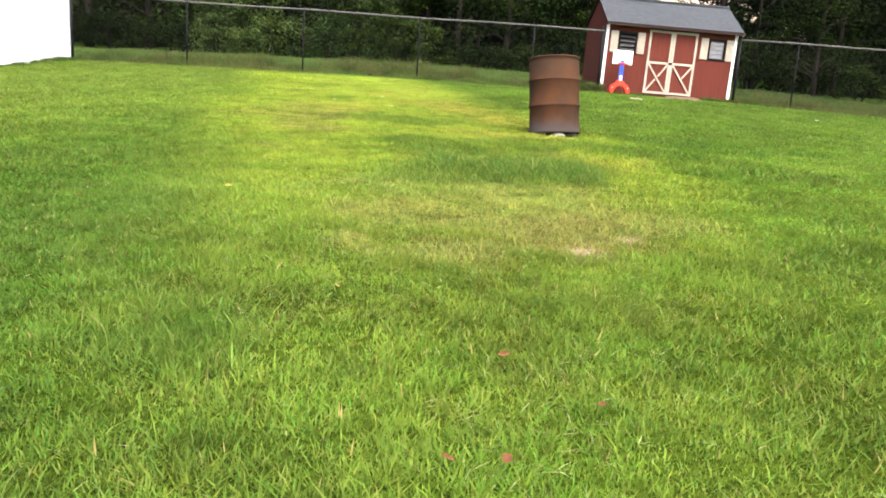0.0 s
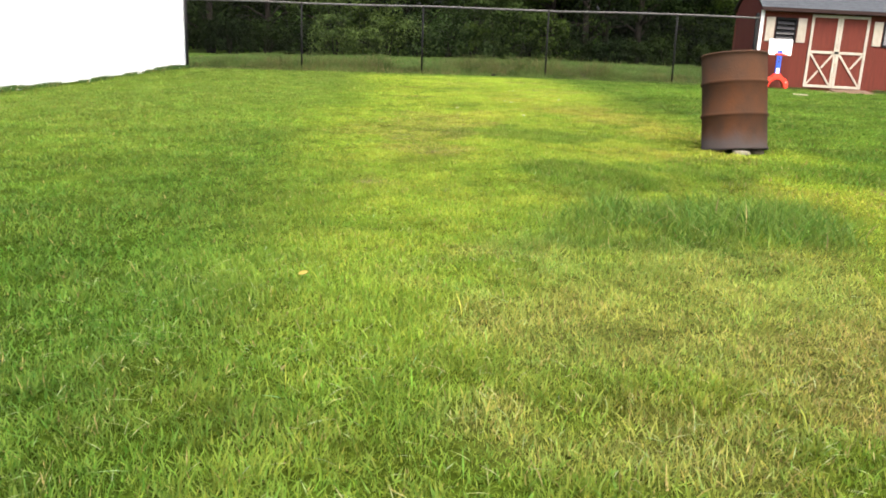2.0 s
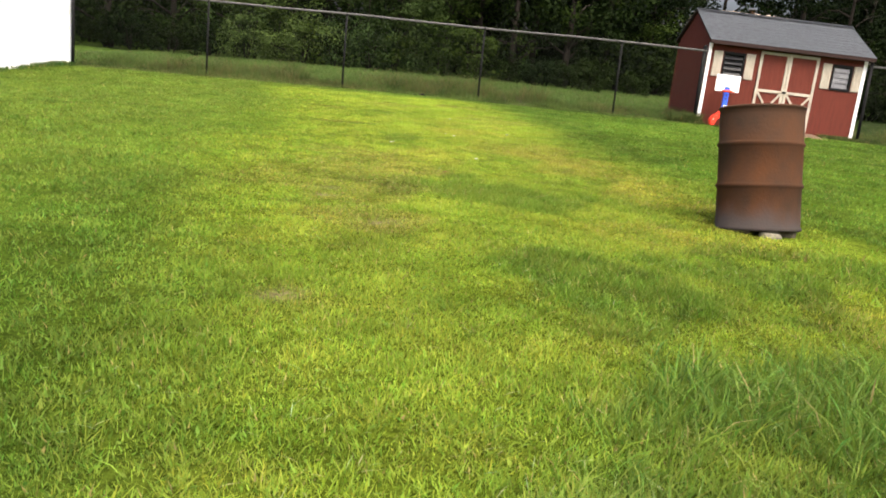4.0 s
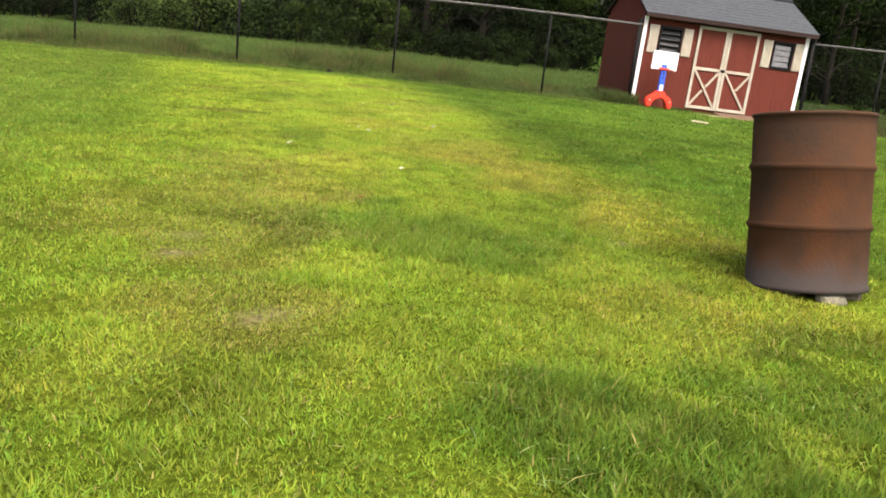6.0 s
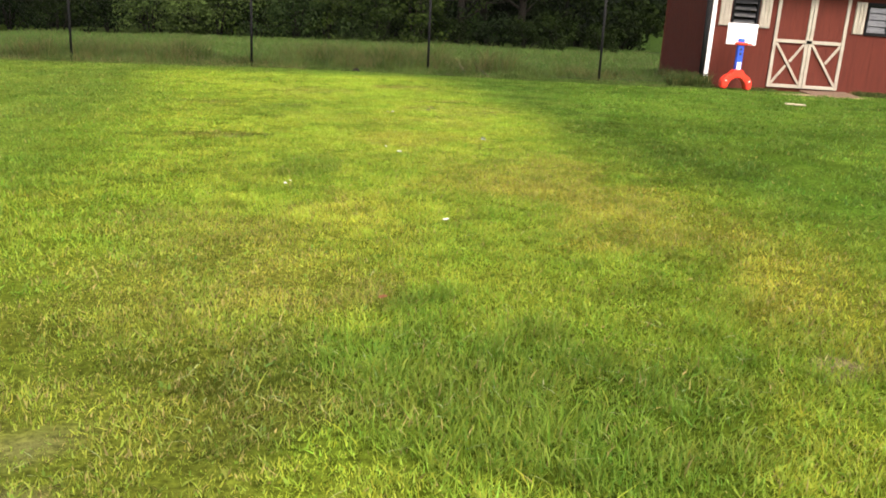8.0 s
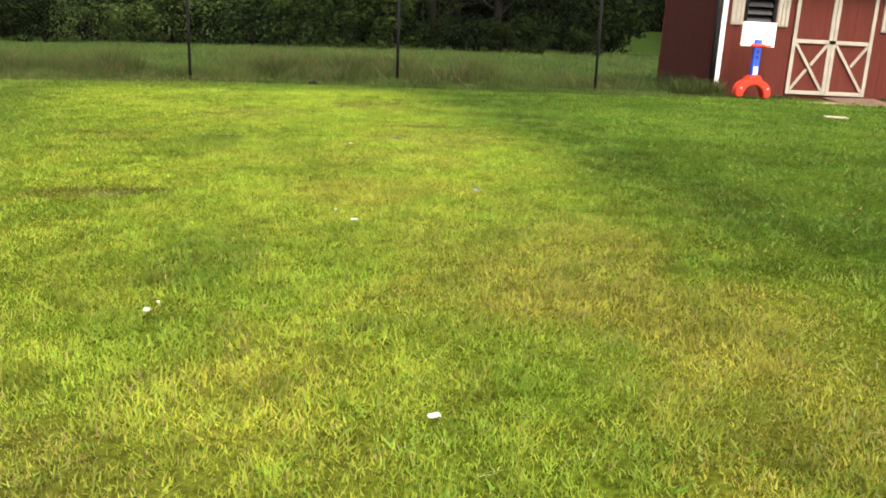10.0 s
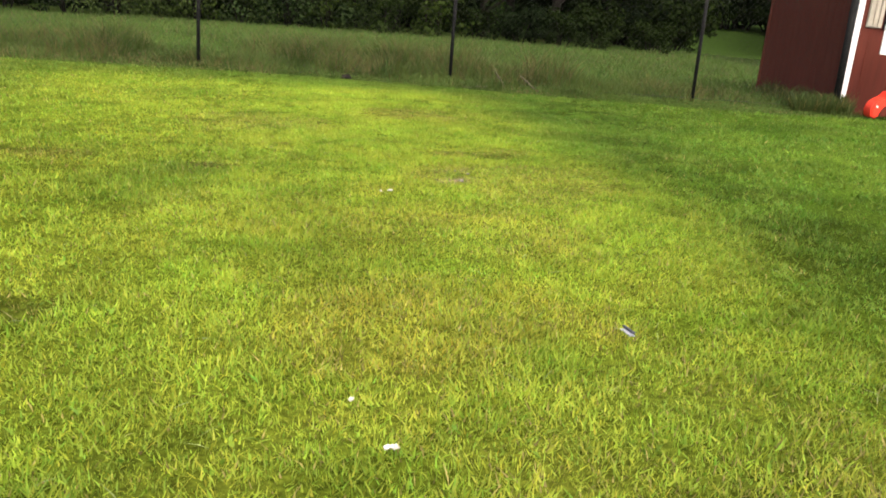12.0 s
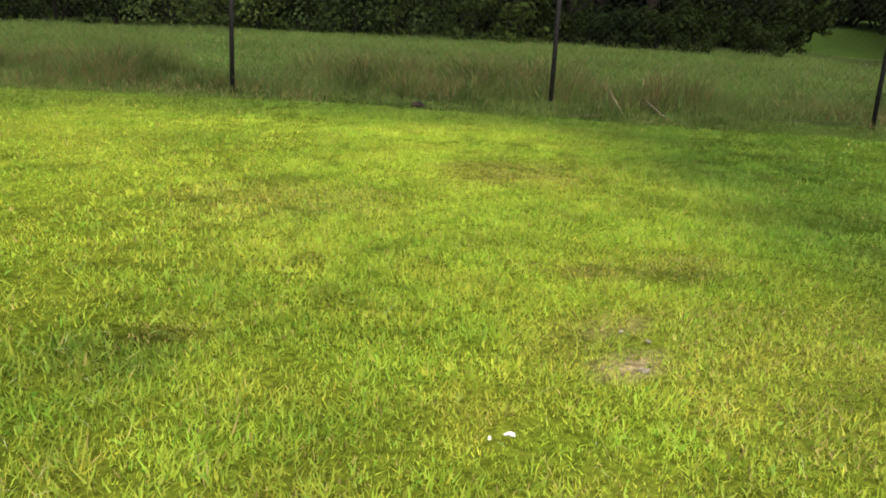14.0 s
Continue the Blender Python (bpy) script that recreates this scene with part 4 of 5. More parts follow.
for x, y, k, s in ((11.6, 19.5, 0, 0.85), (13.4, 16.5, 1, 0.9), (15.5, 19, 0, 0.9), (18.5, 15.5, 0, 1.0), (21.5, 17.5, 2, 1.0), (25, 14, 0, 1.1), (29, 17, 2, 1.1), (19.5, 24, 4, 1.0), (26, 27, 4, 1.1),
                   (32, 24, 4, 1.1), (34, 13, 2, 1.1), (16.5, 29, 4, 0.9), (22.5, 33, 4, 1.0), (26.5, 41, 2, 1.0), (33.5, 44, 4, 1.0), (14.5, 68, 4, 1.1), (21, 70, 4, 1.2), (30, 68, 4, 1.2),
                   (2, 52, 4, 1.1), (32, 56, 4, 1.2), (35, 50, 4, 1.2), (-3, 45, 4, 1.1), (9, 66, 4, 1.2), (26, 72, 4, 1.2), (4, 66, 4, 1.2), (39, 40, 4, 1.2), (38, 27, 4, 1.1)):
    spots.append((x, y, k, s))
for x, y, k, s in ((-4.6, 16.9, 5, 0.95), (-2.3, 17.6, 5, 1.05), (0.0, 18.2, 5, 1.0), (1.7, 19.4, 5, 0.9), (0.8, 22.4, 1, 1.25), (2.3, 21.0, 1, 1.1), (2.6, 23.6, 1, 1.2), (3.4, 26.5, 0, 1.15), (5.2, 30.5, 2, 1.0), (6.8, 33.0, 4, 0.95)):
    spots.append((x, y, k, s))
x = 11.0
while x < 36:                                    # a close dark stand beyond the shed
    spots.append((x, 21.5 + 0.15 * x + rnd.uniform(-1, 1), rnd.choice((0, 0, 1)), rnd.uniform(0.95, 1.2)))
    spots.append((x + 1.0, 26 + 0.15 * x + rnd.uniform(-1, 1), rnd.choice((0, 1)), rnd.uniform(1.1, 1.35)))
    x += rnd.uniform(2.6, 3.4)
for x, y, k, s in spots:
    c = copy_thing(tall[k], pose(x, y, float(land(x, y)) - 0.05, 0, 0, rnd.uniform(0, 360)))
    c.scale = (s, s, s * rnd.uniform(0.92, 1.08))
low = []
x = -38.0
while x < 3.3:
    low.append((x, 14.6 + 0.8 * math.sin(x * 0.35) + rnd.uniform(-0.5, 0.6) + (3.0 if x > 2.0 else 0) - 1.2 * float(smooth(-6, -12, x)), rnd.choice((0, 1, 2, 0)) if -14 < x < -4 else 2, rnd.uniform(0.75, 1.15)))
    if rnd.random() < 0.8:
        low.append((x + 0.5, 18.4 + rnd.uniform(-0.6, 0.8) + (1.5 if x > 2.0 else 0), 2, rnd.uniform(1.3, 1.9)))
    x += rnd.uniform(1.0, 1.7)
for x, y in ((14, 13.5), (15.8, 12.5), (17.5, 12.0), (19.6, 11.4), (21.5, 11.8), (23.5, 11.0), (26, 10.5), (3.5, 19.6), (3.4, 21.0), (3.3, 22.5)):
    low.append((x, y, rnd.choice((0, 2, 2)), rnd.uniform(0.9, 1.2)))
for x, y, s in ((-13.2, 14.6, 0.85), (-11.2, 14.4, 1.05), (-9.0, 14.8, 1.0), (-6.9, 15.2, 0.8)):
    low.append((x, y, 3, s))
for x, y, size in ((9.5, 33.8, 2.2), (10.5, 33.2, 2.3), (11.6, 33.8, 2.2), (12.8, 33.3, 2.0)):
    low.append((x, y, 2, size))
x = 11.5
while x < 34:
    low.append((x, 18.0 + 0.15 * x + rnd.uniform(-0.7, 0.7), 2, rnd.uniform(1.5, 2.2)))
    x += rnd.uniform(1.3, 2.0)
for x, y, k, s in low:
    c = copy_thing(shrubs[k], pose(x, y, float(land(x, y)) - 0.03, 0, 0, rnd.uniform(0, 360)))
    c.scale = (s, s, s * rnd.uniform(0.85, 1.15))
for ob in tall + shrubs:                          # the models themselves stand far behind in the wood
    k = (tall + shrubs).index(ob)
    ob.matrix_basis = pose(-36 + 6 * k, 31, float(land(-30, 31)), 0, 0, 0)

# the wood's depth, behind the trees that can be told apart; its shade is in the leaf colour
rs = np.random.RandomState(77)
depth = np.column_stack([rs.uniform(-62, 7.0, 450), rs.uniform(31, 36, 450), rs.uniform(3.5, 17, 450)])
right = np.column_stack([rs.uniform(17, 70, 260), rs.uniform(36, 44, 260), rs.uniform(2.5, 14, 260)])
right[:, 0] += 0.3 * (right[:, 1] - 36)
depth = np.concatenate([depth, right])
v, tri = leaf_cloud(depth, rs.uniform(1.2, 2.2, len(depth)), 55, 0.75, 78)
tagged(new("far_woods", soup("far_woods", v, tri, np.arange(len(tri) // 3) * 3, CROWN[0])), "leafy depth of wood, darkened for shade, behind the trees", "woods", kind="stuff")

# ---- litter on the lawn ----
def on_land(x, y, up=0.02, rz=0.0, rx=0.0, ry=0.0):
    return pose(x, y, float(land(x, y)) + up, rx, ry, rz)


def crumple(w, h, seed, height=0.02):
    """A small crumpled sheet with thickness."""
    bm = bmesh.new()
    bmesh.ops.create_grid(bm, x_segments=6, y_segments=5, size=0.5)
    for v in bm.verts:
        q = v.co * 3 + Vector((seed * 5.0, 0, 0))
        v.co = Vector((v.co.x * w * (1 + 0.3 * noise.noise(q)), v.co.y * h * (1 + 0.3 * noise.noise(q + Vector((9, 0, 0)))), height * (0.6 + noise.noise(q * 1.4))))
    bmesh.ops.solidify(bm, geom=bm.faces[:], thickness=0.003)
    return bm


def curled_leaf(length, seed):
    bm = bmesh.new()
    rows = []
    for k in range(7):
        u = k / 6
        half = length * 0.34 * math.sin(math.pi * min(0.98, u * 0.94 + 0.03)) ** 0.7
        z = 0.35 * length * (u - 0.5) ** 2
        rows.append([bm.verts.new((length * (u - 0.5), s * half, z + 0.3 * abs(s) * half)) for s in (-1, -0.5, 0, 0.5, 1)])
    for p, q in zip(rows, rows[1:]):
        for i in range(4):
            bm.faces.new((p[i], p[i + 1], q[i + 1], q[i]))
    bmesh.ops.solidify(bm, geom=bm.faces[:], thickness=0.0015)
    return bm


for k, (x, y, w, h) in enumerate(((-5.61, -9.24, 0.034, 0.01), (-5.71, -9.02, 0.014, 0.01),
                                  (-6.28, -10.60, 0.034, 0.018), (-6.26, -10.52, 0.009, 0.007), (-5.4, -11.42, 0.03, 0.02), (3.0, -6.5, 0.09, 0.07))):
    solid("paper_scrap", crumple(w, h, k, 0.009), PAPER, on_land(x, y, 0.028, 40 * k + 20, 8, 5), "crumpled white paper scrap lying in grass", "litter", "paper scraps on the lawn")
for k, (x, y, r) in enumerate(((-5.655, -6.7, 0.008), (-5.7, -6.72, 0.005), (-5.22, -6.03, 0.008), (-5.27, -6.25, 0.011), (-5.29, -5.96, 0.007))):
    solid("pebble", lump((r * 1.3, r * 0.8, r * 0.7), k + 5, 0.8), STONE if k > 1 else PAPER, on_land(x, y, 0.03 if k < 2 else 0.005, 60 * k), "small pale pebble lying in the lawn", "pebble", "pebbles in the lawn")
for k, (x, y) in enumerate(((-4.8, -21.36), (-4.86, -22.02), (-4.99, -22.03), (-5.25, -20.58), (-4.58, -21.69), (-5.7, -12.7))):
    solid("dry_leaf", curled_leaf(0.036, k), DRY_LEAF, on_land(x, y, 0.05, 70 * k, 12, -10), "curled red-brown fallen leaf in grass", "leaf", "fallen leaves")
for k, (x, y) in enumerate(((-6.14, -18.78), (-5.34, -20.75))):
    solid("dry_leaf", curled_leaf(0.042 if k == 0 else 0.028, k + 9), YELLOW_LEAF, on_land(x, y, 0.05, 50 + 70 * k, 12, -10), "yellowed fallen leaf in grass", "leaf", "fallen leaves")
wrapper = thing("wrapper", on_land(-4.915, -8.5, 0.035, 105), "folded dark and silver-blue wrapper in grass", "litter")
part("foil", crumple(0.06, 0.016, 31, 0.006), WRAP_BLUE, wrapper, "silver-blue foil strip")
part("band", box(-0.034, -0.007, 0.009, 0.03, 0.003, 0.014, 0.0015), WRAP_DARK, wrapper, "dark printed strip")
plank = box(-0.14, -0.045, 0.0, 0.14, 0.045, 0.02, 0.005)
solid("board", plank, PALE_WOOD, on_land(0.1, -3.4, 0.02, -8, 0, 2), "short bleached board lying on the lawn", "board")
ramp = thing("ramp", on_land(2.1, -0.4, -0.01, 0, 4), "low weathered wooden ramp before shed doors", "ramp")
for k in range(4):
    part("plank", box(-0.4, -0.3 + 0.15 * k, 0.0, 0.45, -0.165 + 0.15 * k, 0.035, 0.004), RAMP_WOOD, ramp)


def fallen_stick(length, seed):
    """A thin bent stick with one side twig."""
    r = random.Random(seed)
    pts = [(length * (k / 4 - 0.5), 0.03 * length * r.uniform(-1, 1), 0.02 * length * r.uniform(0, 1)) for k in range(5)]
    bm = tube(pts, [0.007, 0.0065, 0.006, 0.005, 0.003], 6)
    return tube([pts[2], (pts[2][0] + 0.12 * length, 0.1 * length, 0.05 * length)], [0.004, 0.002], 5, bm)


for k, (x, y, length, turn, lean) in enumerate(((-4.42, -0.3, 0.42, 118, -38), (-4.1, -0.42, 0.36, 125, -25), (-4.75, -0.6, 0.3, 10, -4))):
    solid("stick", fallen_stick(length, k), STICK, on_land(x, y, 0.09 if k < 2 else 0.02, turn, 0, lean), "thin fallen stick among weeds by the fence", "stick", "sticks by the fence")
solid("clod", lump((0.06, 0.035, 0.035), 21, 0.7), BARK, on_land(-6.27, -0.5, 0.0, 20), "dark lump of earth at the lawn's edge", "clod")


# ---- grass ----
def blades(name, x, y, height, width, lean, tint, segments, seed, base=0.0, way=None):
    """Grass blades: tapered, bent strips in one mesh."""
    rs = np.random.RandomState(seed)
    n = len(x)
    z = land(x, y) - 0.004 + base
    ang, side = rs.uniform(0, 2 * np.pi, n), rs.uniform(0, 2 * np.pi, n)
    d = np.stack([np.cos(ang), np.sin(ang), 0 * ang], 1) * (lean * rs.uniform(0.1, 1.0, n) * height)[:, None]
    if way is not None:                           # the blade falls this way and turns its flat side to it
        d = np.column_stack([way, np.zeros(n)]) * height[:, None]
        side = np.arctan2(way[:, 1], way[:, 0]) + np.pi / 2 + rs.normal(0, 0.6, n)
    w = np.stack([np.cos(side), np.sin(side), 0 * side], 1) * (width * 0.5)[:, None]
    p = np.stack([x, y, z], 1)
    up = np.stack([0 * x, 0 * x, height], 1)
    if segments == 1:
        v = np.stack([p - w, p + w, p + d + up], 1)
        idx = (np.arange(n)[:, None] * 3 + (0, 1, 2)).ravel()
        starts = np.arange(n) * 3
        k = 3
    else:
        mid = p + d * 0.42 + up * 0.58
        v = np.stack([p, mid + w, p + d * 1.12 + up * 0.92, mid - w], 1)
        idx = (np.arange(n)[:, None] * 4 + (0, 1, 2, 3)).ravel()
        starts = np.arange(n) * 4
        k = 4
    me = soup(name, v.reshape(-1, 3), idx, starts, GRASS, np.repeat(tint, k, 0))
    return me


def vary(tint, seed, dry=0.08, spread=0.45, dry_tint=(0.25, 0.2, 0.07)):
    """Blade-by-blade colour: brighter, duller, and some dead."""
    rs = np.random.RandomState(seed)
    n = len(tint)
    t = tint * (1 + spread * (rs.rand(n) - 0.5) * 2)[:, None] * (1 + 0.12 * rs.normal(size=(n, 3)) * (1, 0.4, 0.8))
    dead = rs.rand(n) < dry
    t[dead] = np.array(dry_tint) * (0.6 + 0.8 * rs.rand(dead.sum()))[:, None]
    return np.clip(t, 0.004, 0.8)


def sow(n, x0, x1, y0, y1, seed):
    rs = np.random.RandomState(seed)
    return rs.uniform(x0, x1, n), rs.uniform(y0, y1, n), rs


def tufts(x, y, size=0.16):
    """How thick the grass stands: uneven at the scale of a tuft."""
    return 0.5 * clouds(x, y, size * 2.5, 13) + 0.5 * cloud(x, y, size * 0.55, 19)


def lawn_patch(name, x0, x1, y0, y1, per, each, wide, segments, tall, flat, seed, label, keep=None):
    """Lawn in small tussocks of blades that lean all ways; flat is how far they fall over."""
    x, y, rs = sow(int(per * (x1 - x0) * (y1 - y0)), x0, x1, y0, y1, seed)
    thick = tufts(x, y, 0.2)
    dry = brown_amount(x, y)
    ok = (rs.rand(len(x)) > 0.95 * dirt_amount(x, y)) & (thick + 0.9 * rs.rand(len(x)) > 0.3 + 0.1 * dry) & (y < mown_edge(x))
    ok &= ~((x > -0.05) & (x < W + 0.05) & (y > -0.05)) & (np.hypot(x - bx, y - by) > 0.3)
    ok &= (np.abs(x + 5.4) < 1.6 + 0.6 * np.clip(y + 24, 0, 40)) | (rs.rand(len(x)) < 0.25)
    if keep is not None:
        ok &= rs.rand(len(x)) < keep(x)
    x, y, thick, dry = x[ok], y[ok], thick[ok], dry[ok]
    rank, warm, lane = rank_amount(x, y), straw_amount(x, y), np.clip(yellow_amount(x, y), 0, 1)
    k = len(x)
    foot = (0.02 + 0.018 * smooth(0.25, 0.75, thick)) * (1 + 0.55 * rank) * (1 - 0.25 * dry) * tall * (1 + 0.3 * smooth(-17, -20, y)) * (0.75 + 0.5 * rs.rand(k))
    tone = lawn_tint(x, y) * (1 + (0.1 if segments == 2 else 0.06) * rs.normal(size=k).clip(-2, 2))[:, None]
    fall, drift = rs.uniform(0, 2 * np.pi, k), rs.uniform(0.0, 0.4, k)
    count = np.maximum(1, (each * (0.7 + 0.6 * thick) * (1 - 0.2 * dry) * (0.6 + 0.8 * rs.rand(k))).astype(int))
    i = np.repeat(np.arange(k), count)
    n = len(i)
    a, r, u = rs.uniform(0, 2 * np.pi, n), np.sqrt(rs.rand(n)), rs.uniform(0, 2 * np.pi, n)
    reach = np.sqrt(0.9 / per) * (0.7 + 0.6 * rs.rand(k))
    way = np.stack([np.cos(u), np.sin(u)], 1) * (flat * (0.15 + rs.rand(n) ** 1.5))[:, None] + np.stack([np.cos(fall), np.sin(fall)], 1)[i] * drift[i][:, None]
    bxs, bys = x[i] + np.cos(a) * r * reach[i], y[i] + np.sin(a) * r * reach[i]
    h = foot[i] * (0.45 + 0.8 * rs.rand(n)) / np.sqrt(1 + 0.4 * (way ** 2).sum(1))
    t = vary(tone[i], seed + 1, 0.0, 0.17 if segments == 2 else 0.1)
    dead = rs.rand(n) < (0.018 + 0.22 * dry + 0.16 * warm + 0.025 * lane)[i]
    t[dead] = np.array((0.265, 0.225, 0.075)) * (0.45 + 0.85 * rs.rand(dead.sum()))[:, None]
    ok = bys < mown_edge(bxs) + 0.03
    me = blades(name, bxs[ok], bys[ok], h[ok], (wide * (0.6 + 0.75 * rs.rand(n)))[ok], 0, t[ok], segments, seed + 2, way=way[ok])
    tagged(new(name, me), label, "grass", kind="stuff")


def clover(n, x0, x1, y0, y1, seed):
    """Low broad leaves between the grass."""
    x, y, rs = sow(n, x0, x1, y0, y1, seed)
    ok = (clouds(x, y, 0.7, 41) + 0.25 * smooth(-6.0, -7.0, x) + 0.25 * spot(x, y, -6.15, -9.8, 0.4, 0.7) > 0.52) & (np.hypot(x - bx, y - by) > 0.3) & (rs.rand(n) > dirt_amount(x, y))
    x, y = x[ok], y[ok]
    t = vary(0.55 * lawn_tint(x, y) + 0.45 * DEEP * 1.2, seed + 1, 0.01, 0.2)
    me = blades("clover", x, y, 0.012 + 0.016 * rs.rand(len(x)), 0.008 + 0.006 * rs.rand(len(x)), np.full(len(x), 1.6), t, 2, seed + 2)
    tagged(new("clover", me), "low broad-leaved clover and weeds among grass", "weeds", kind="stuff")


def long_grass():
    """Longer bent blades that the mower left, thick in the rank tufts."""
    x, y, rs = sow(90000, -7.2, -1.5, -23.4, -2.0, 44)
    r = rank_amount(x, y)
    ok = rs.rand(len(x)) < 0.16 * smooth(-15.5, -19, y) * smooth(-6.6, -5.8, x) + 0.012 + 0.4 * r
    ok &= np.hypot(x - bx, y - by) > 0.3
    x, y, r = x[ok], y[ok], r[ok]
    h = (0.045 + 0.045 * rs.rand(len(x))) * (1 + 0.2 * r + 0.8 * r * smooth(-16.2, -17.2, y)) * (0.65 + 0.35 * smooth(-14, -17, y))
    t = vary(lawn_tint(x, y) * 0.95, 45, 0.02, 0.35, (0.24, 0.21, 0.08))
    me = blades("long_grass", x, y, h, 0.0035 + 0.0025 * rs.rand(len(x)), np.full(len(x), 1.6), t, 2, 46)
    tagged(new("long_grass", me), "longer bent grass blades in rank tufts", "grass", kind="stuff")
    x, y, rs = sow(9000, -5.6, -3.4, -18.2, -16.4, 47)
    r = spot(x, y, -4.6, -17.25, 0.85, 0.55, 0.9)
    ok = rs.rand(len(x)) < 0.75 * r
    x, y, r = x[ok], y[ok], r[ok]
    t = vary(np.tile((0.096, 0.165, 0.024), (len(x), 1)), 48, 0.02, 0.25, (0.24, 0.21, 0.08))
    me = blades("long_grass", x, y, (0.07 + 0.11 * rs.rand(len(x))) * (0.5 + 0.5 * r) * (0.6 + 0.7 * clouds(x, y, 0.25, 95)), 0.005 + 0.003 * rs.rand(len(x)), np.full(len(x), 1.3), t, 2, 49)
    tagged(new("long_grass", me), "tall dark green tuft of uncut grass", "grass", kind="stuff")


def clippings():
    """Pale cut blades lying flat on the sward."""
    x, y, rs = sow(16000, -6.9, -4.0, -23.2, -3.0, 57)
    ok = rs.rand(len(x)) < (0.12 + 0.6 * smooth(-16.5, -19, y) + 0.4 * rank_amount(x, y)) * smooth(0.3, 0.6, clouds(x, y, 0.5, 59))
    x, y = x[ok], y[ok]
    n = len(x)
    a = rs.uniform(0, 2 * np.pi, n)
    way = np.stack([np.cos(a), np.sin(a)], 1) * rs.uniform(2.5, 5.5, n)[:, None]
    t = vary(np.tile((0.23, 0.26, 0.11), (n, 1)), 58, 0.0, 0.3)
    me = blades("clippings", x, y, 0.011 + 0.006 * rs.rand(n), 0.0022 + 0.0014 * rs.rand(n), 0, t, 2, 59, base=0.024, way=way)
    tagged(new("clippings", me), "pale cut grass blades lying on the lawn", "grass", kind="stuff")


def walked(x):
    """The middle strip, seen from close by."""
    return smooth(-7.0, -6.6, x) * smooth(-3.9, -4.3, x)


def flanks(x):
    return lane_share(x) * (1 - walked(x))


lawn_patch("lawn_grass", -7.0, -3.9, -23.6, -0.35, 900, 8, 0.0034, 2, 0.92, 0.95, 40, "short uneven lawn grass, green and yellow", walked)
lawn_patch("under_grass", -7.0, -3.9, -23.6, -0.35, 900, 8, 0.0068, 1, 0.95, 1.8, 41, "short bent under-growth of lawn grass", walked)
lawn_patch("lawn_grass", -8.3, -2.8, -24.0, -0.35, 340, 14, 0.0078, 1, 1.0, 1.5, 42, "short patchy lawn grass beside the worn strip", flanks)
clover(52000, -8.2, -3.0, -23.5, -0.6, 43)
long_grass()
clippings()
lawn_patch("lawn_grass", -14.1, -7.3, -25, -0.3, 90, 15, 0.015, 1, 1.0, 1.6, 50, "short green lawn grass beside white fence", lambda x: 1 - lane_share(x))
lawn_patch("lawn_grass", -3.8, 9.0, -25, -0.3, 60, 14, 0.017, 1, 1.1, 1.6, 60, "deep green lawn grass before the shed", lambda x: 1 - lane_share(x))

# field beyond the fence
x, y, rs = sow(170000, -17, 12, 0.3, 19, 70)
ok = ~((x > -0.1) & (x < W + 0.1) & (y < D + 0.1))
x, y = x[ok], y[ok]
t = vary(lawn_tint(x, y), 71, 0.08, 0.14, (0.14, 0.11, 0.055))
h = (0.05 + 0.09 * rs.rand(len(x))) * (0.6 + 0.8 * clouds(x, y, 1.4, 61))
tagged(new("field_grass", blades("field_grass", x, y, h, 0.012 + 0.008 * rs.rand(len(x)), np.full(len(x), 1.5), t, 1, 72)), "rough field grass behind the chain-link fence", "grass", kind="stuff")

# uncut weeds under and behind the fence, in soft clumps with dry stalks
x, y, rs = sow(112000, -14.2, 9.0, -1.05, 1.5, 80)
front = y - mown_edge(x)
c = clouds(x, y, 0.8, 21)
ok = (front > 0) & (c + 0.6 * rs.rand(len(x)) > 0.5) & ~((x > 0.0) & (x < W) & (y > -0.12))
ok &= ~((x > 0.9) & (x < 2.6) & (y > -0.75))
ok &= ~((x > -0.05) & (x < W) & (rs.rand(len(x)) < 0.6))
x, y, c, front = x[ok], y[ok], c[ok], front[ok]
dry_here = smooth(0.48, 0.68, clouds(x, y, 1.2, 33))
for cx, cy in ((-4.3, 0.15), (-3.7, 0.3), (-6.3, 0.2), (-9.4, 0.25)):
    dry_here = np.maximum(dry_here, spot(x, y, cx, cy, 0.42, 0.3))
h = (0.06 + 0.95 * np.clip(c - 0.46, 0, 1) + 0.13 * dry_here) * (0.55 + 0.7 * rs.rand(len(x))) * (0.4 + 0.6 * smooth(0.02, 0.45, front)) * (0.38 + 0.62 * smooth(-0.2, 0.25, y))
deep = smooth(0.5, 0.7, clouds(x, y, 0.6, 37))[:, None]
t = np.array((0.084, 0.126, 0.027)) + (np.array((0.05, 0.08, 0.015)) - (0.084, 0.126, 0.027)) * deep
t = t * (1 - 0.3 * smooth(-6, -3, x) * smooth(0.6, 0.1, front))[:, None]
t = vary(t, 81, 0.04, 0.14, (0.12, 0.095, 0.04))
dead = rs.rand(len(x)) < 0.32 * dry_here
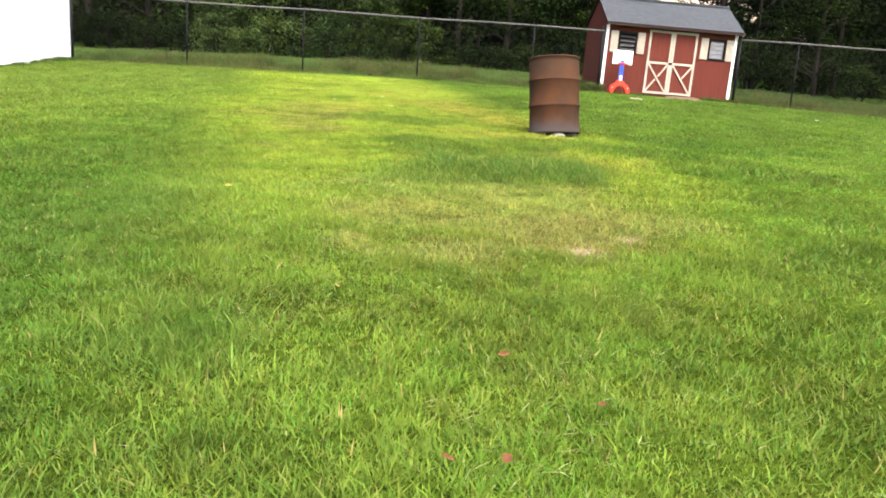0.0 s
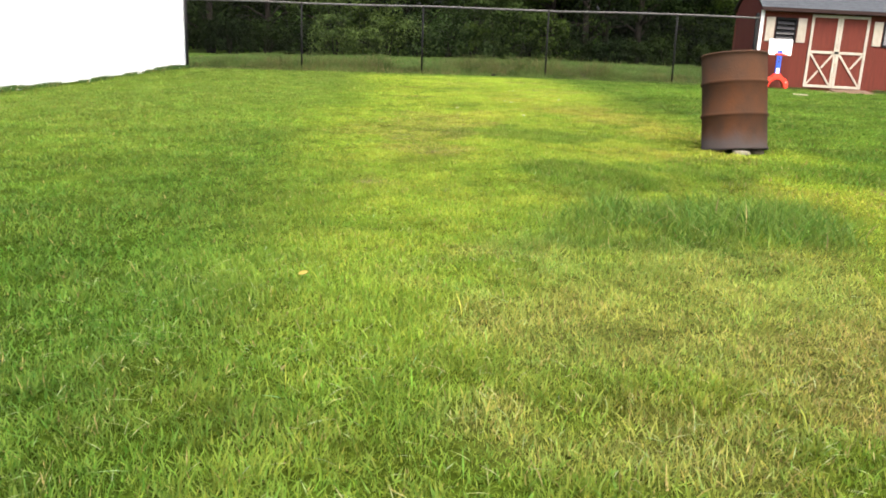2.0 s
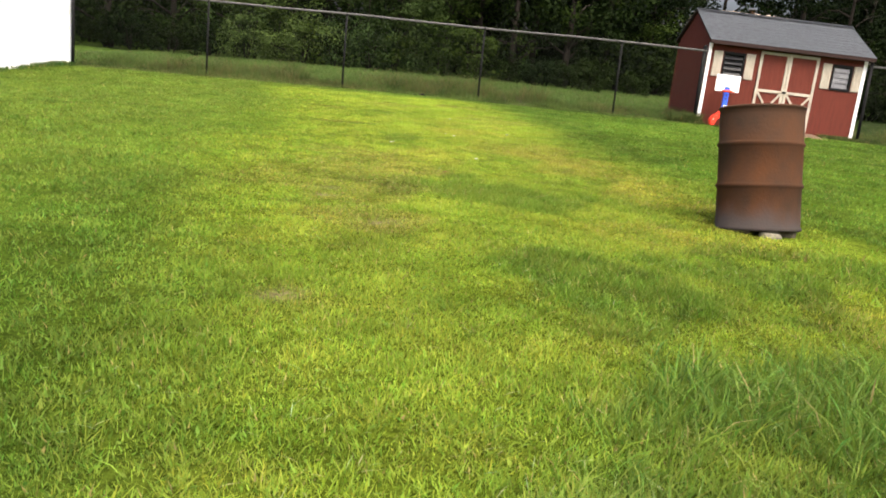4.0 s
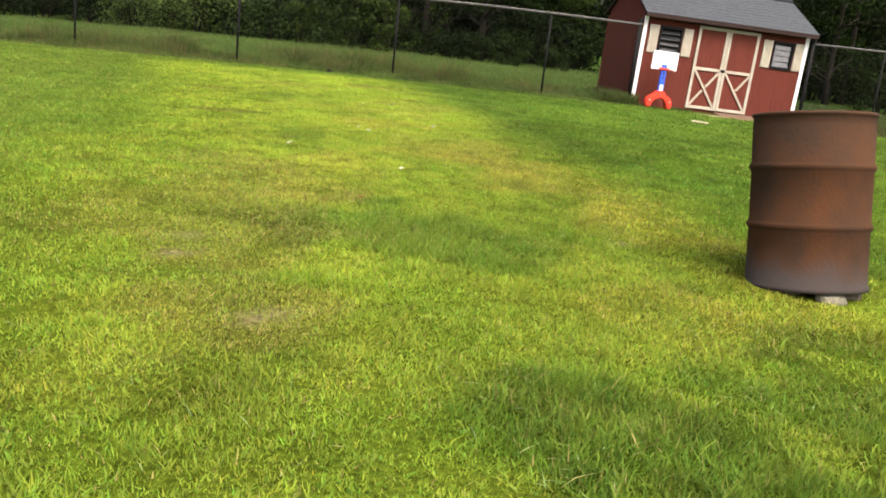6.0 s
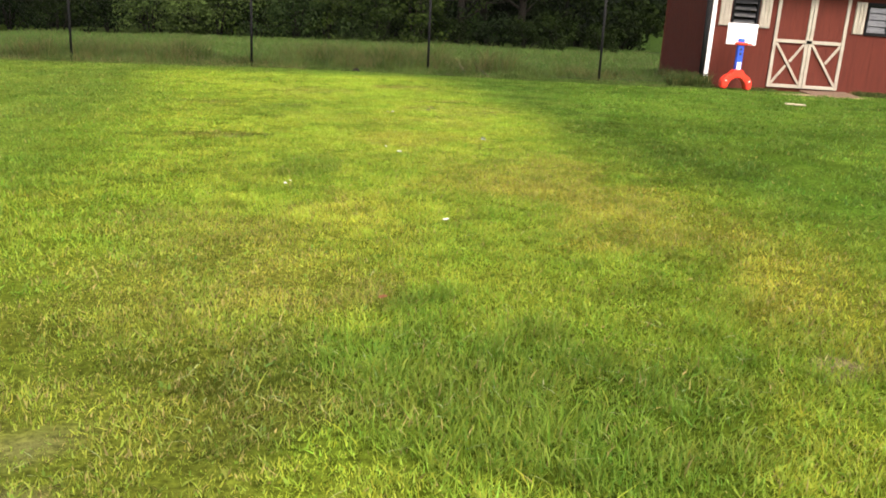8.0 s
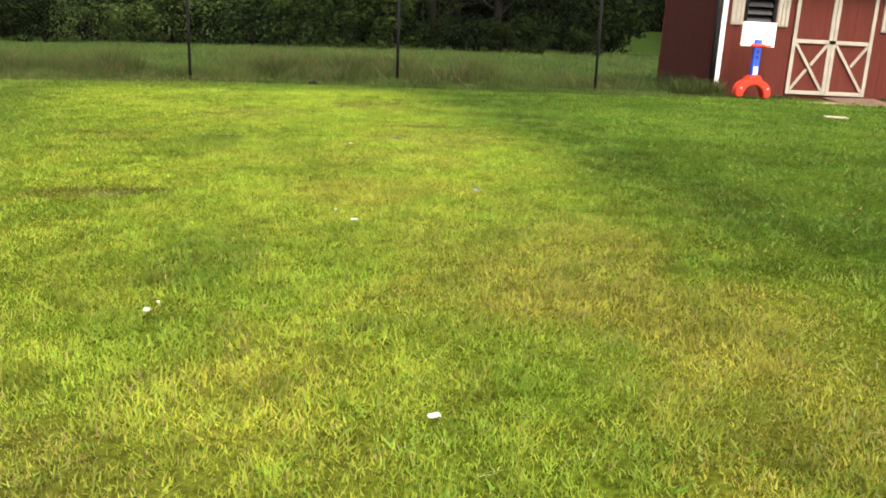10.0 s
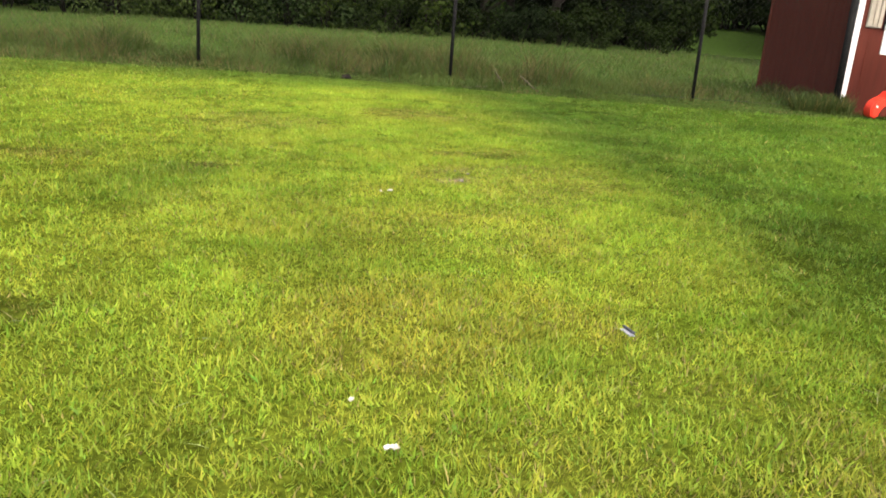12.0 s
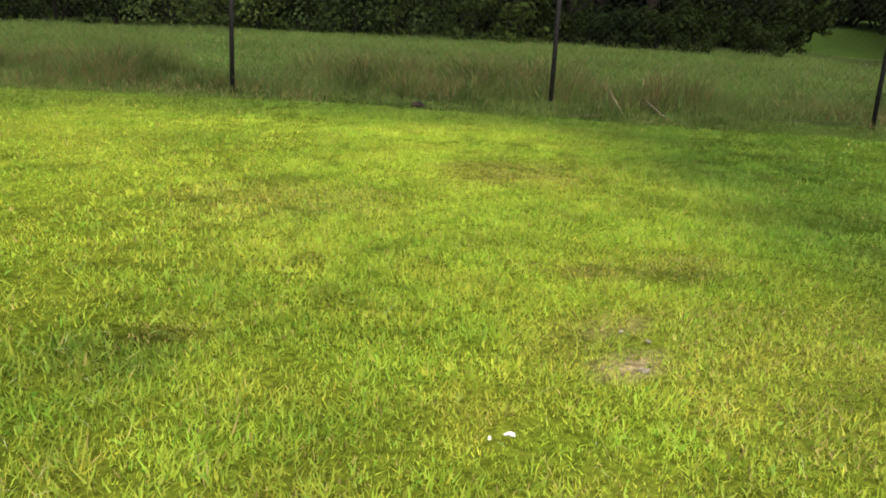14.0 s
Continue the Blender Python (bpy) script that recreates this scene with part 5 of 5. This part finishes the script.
t[dead] = np.array((0.16, 0.14, 0.055)) * (0.6 + 0.6 * rs.rand(dead.sum()))[:, None]
tagged(new("fence_weeds", blades("fence_weeds", x, y, h, 0.005 + 0.006 * rs.rand(len(x)), np.full(len(x), 0.85), t, 2, 82)), "tall dry weeds and grass along chain-link fence", "weeds", kind="stuff")

# a ragged fringe at the foot of the white fence and of the shed
x, y, rs = sow(9000, -14.2, -13.95, -26, -0.1, 90)
c = clouds(x, y, 0.6, 15)
ok = c > 0.45
x, y, c = x[ok], y[ok], c[ok]
tagged(new("fence_fringe", blades("fence_fringe", x, y, 0.06 + 0.2 * (c - 0.4), 0.012 + 0 * x, np.full(len(x), 0.7), vary(np.tile((0.05, 0.1, 0.02), (len(x), 1)), 91), 2, 92)), "uncut grass fringe under white fence", "grass", kind="stuff")
x, y, rs = sow(9000, -0.75, W + 0.3, -0.35, -0.06, 95)
ok = (x < 0.02) | ((x > 0.75) & (x < 1.2)) | (x > 2.7)
x, y = x[ok], y[ok]
tagged(new("shed_weeds", blades("shed_weeds", x, y, (0.03 + 0.12 * rs.rand(len(x)) * clouds(x, y, 0.4, 6)) * (1 + 2.6 * (x < -0.02)), 0.008 + 0 * x, np.full(len(x), 0.7), vary(np.tile((0.06, 0.085, 0.022), (len(x), 1)), 96), 2, 97)), "weeds growing at the foot of the shed", "weeds", kind="stuff")

x, y, rs = sow(4200, -0.62, -0.02, -0.3, 2.4, 98)
c = clouds(x, y, 0.5, 12)
ok = (c + 0.3 * rs.rand(len(x)) > 0.5) & (x > -0.6 + 0.15 * y)
x, y, c = x[ok], y[ok], c[ok]
tagged(new("shed_weeds", blades("shed_weeds", x, y, (0.1 + 0.5 * np.clip(c - 0.35, 0, 1)) * (0.5 + 0.8 * rs.rand(len(x))), 0.009 + 0.006 * rs.rand(len(x)), np.full(len(x), 0.6), vary(np.tile((0.07, 0.085, 0.025), (len(x), 1)), 99, 0.1, 0.3), 2, 100)), "tall weeds against the shed's side wall", "weeds", kind="stuff")
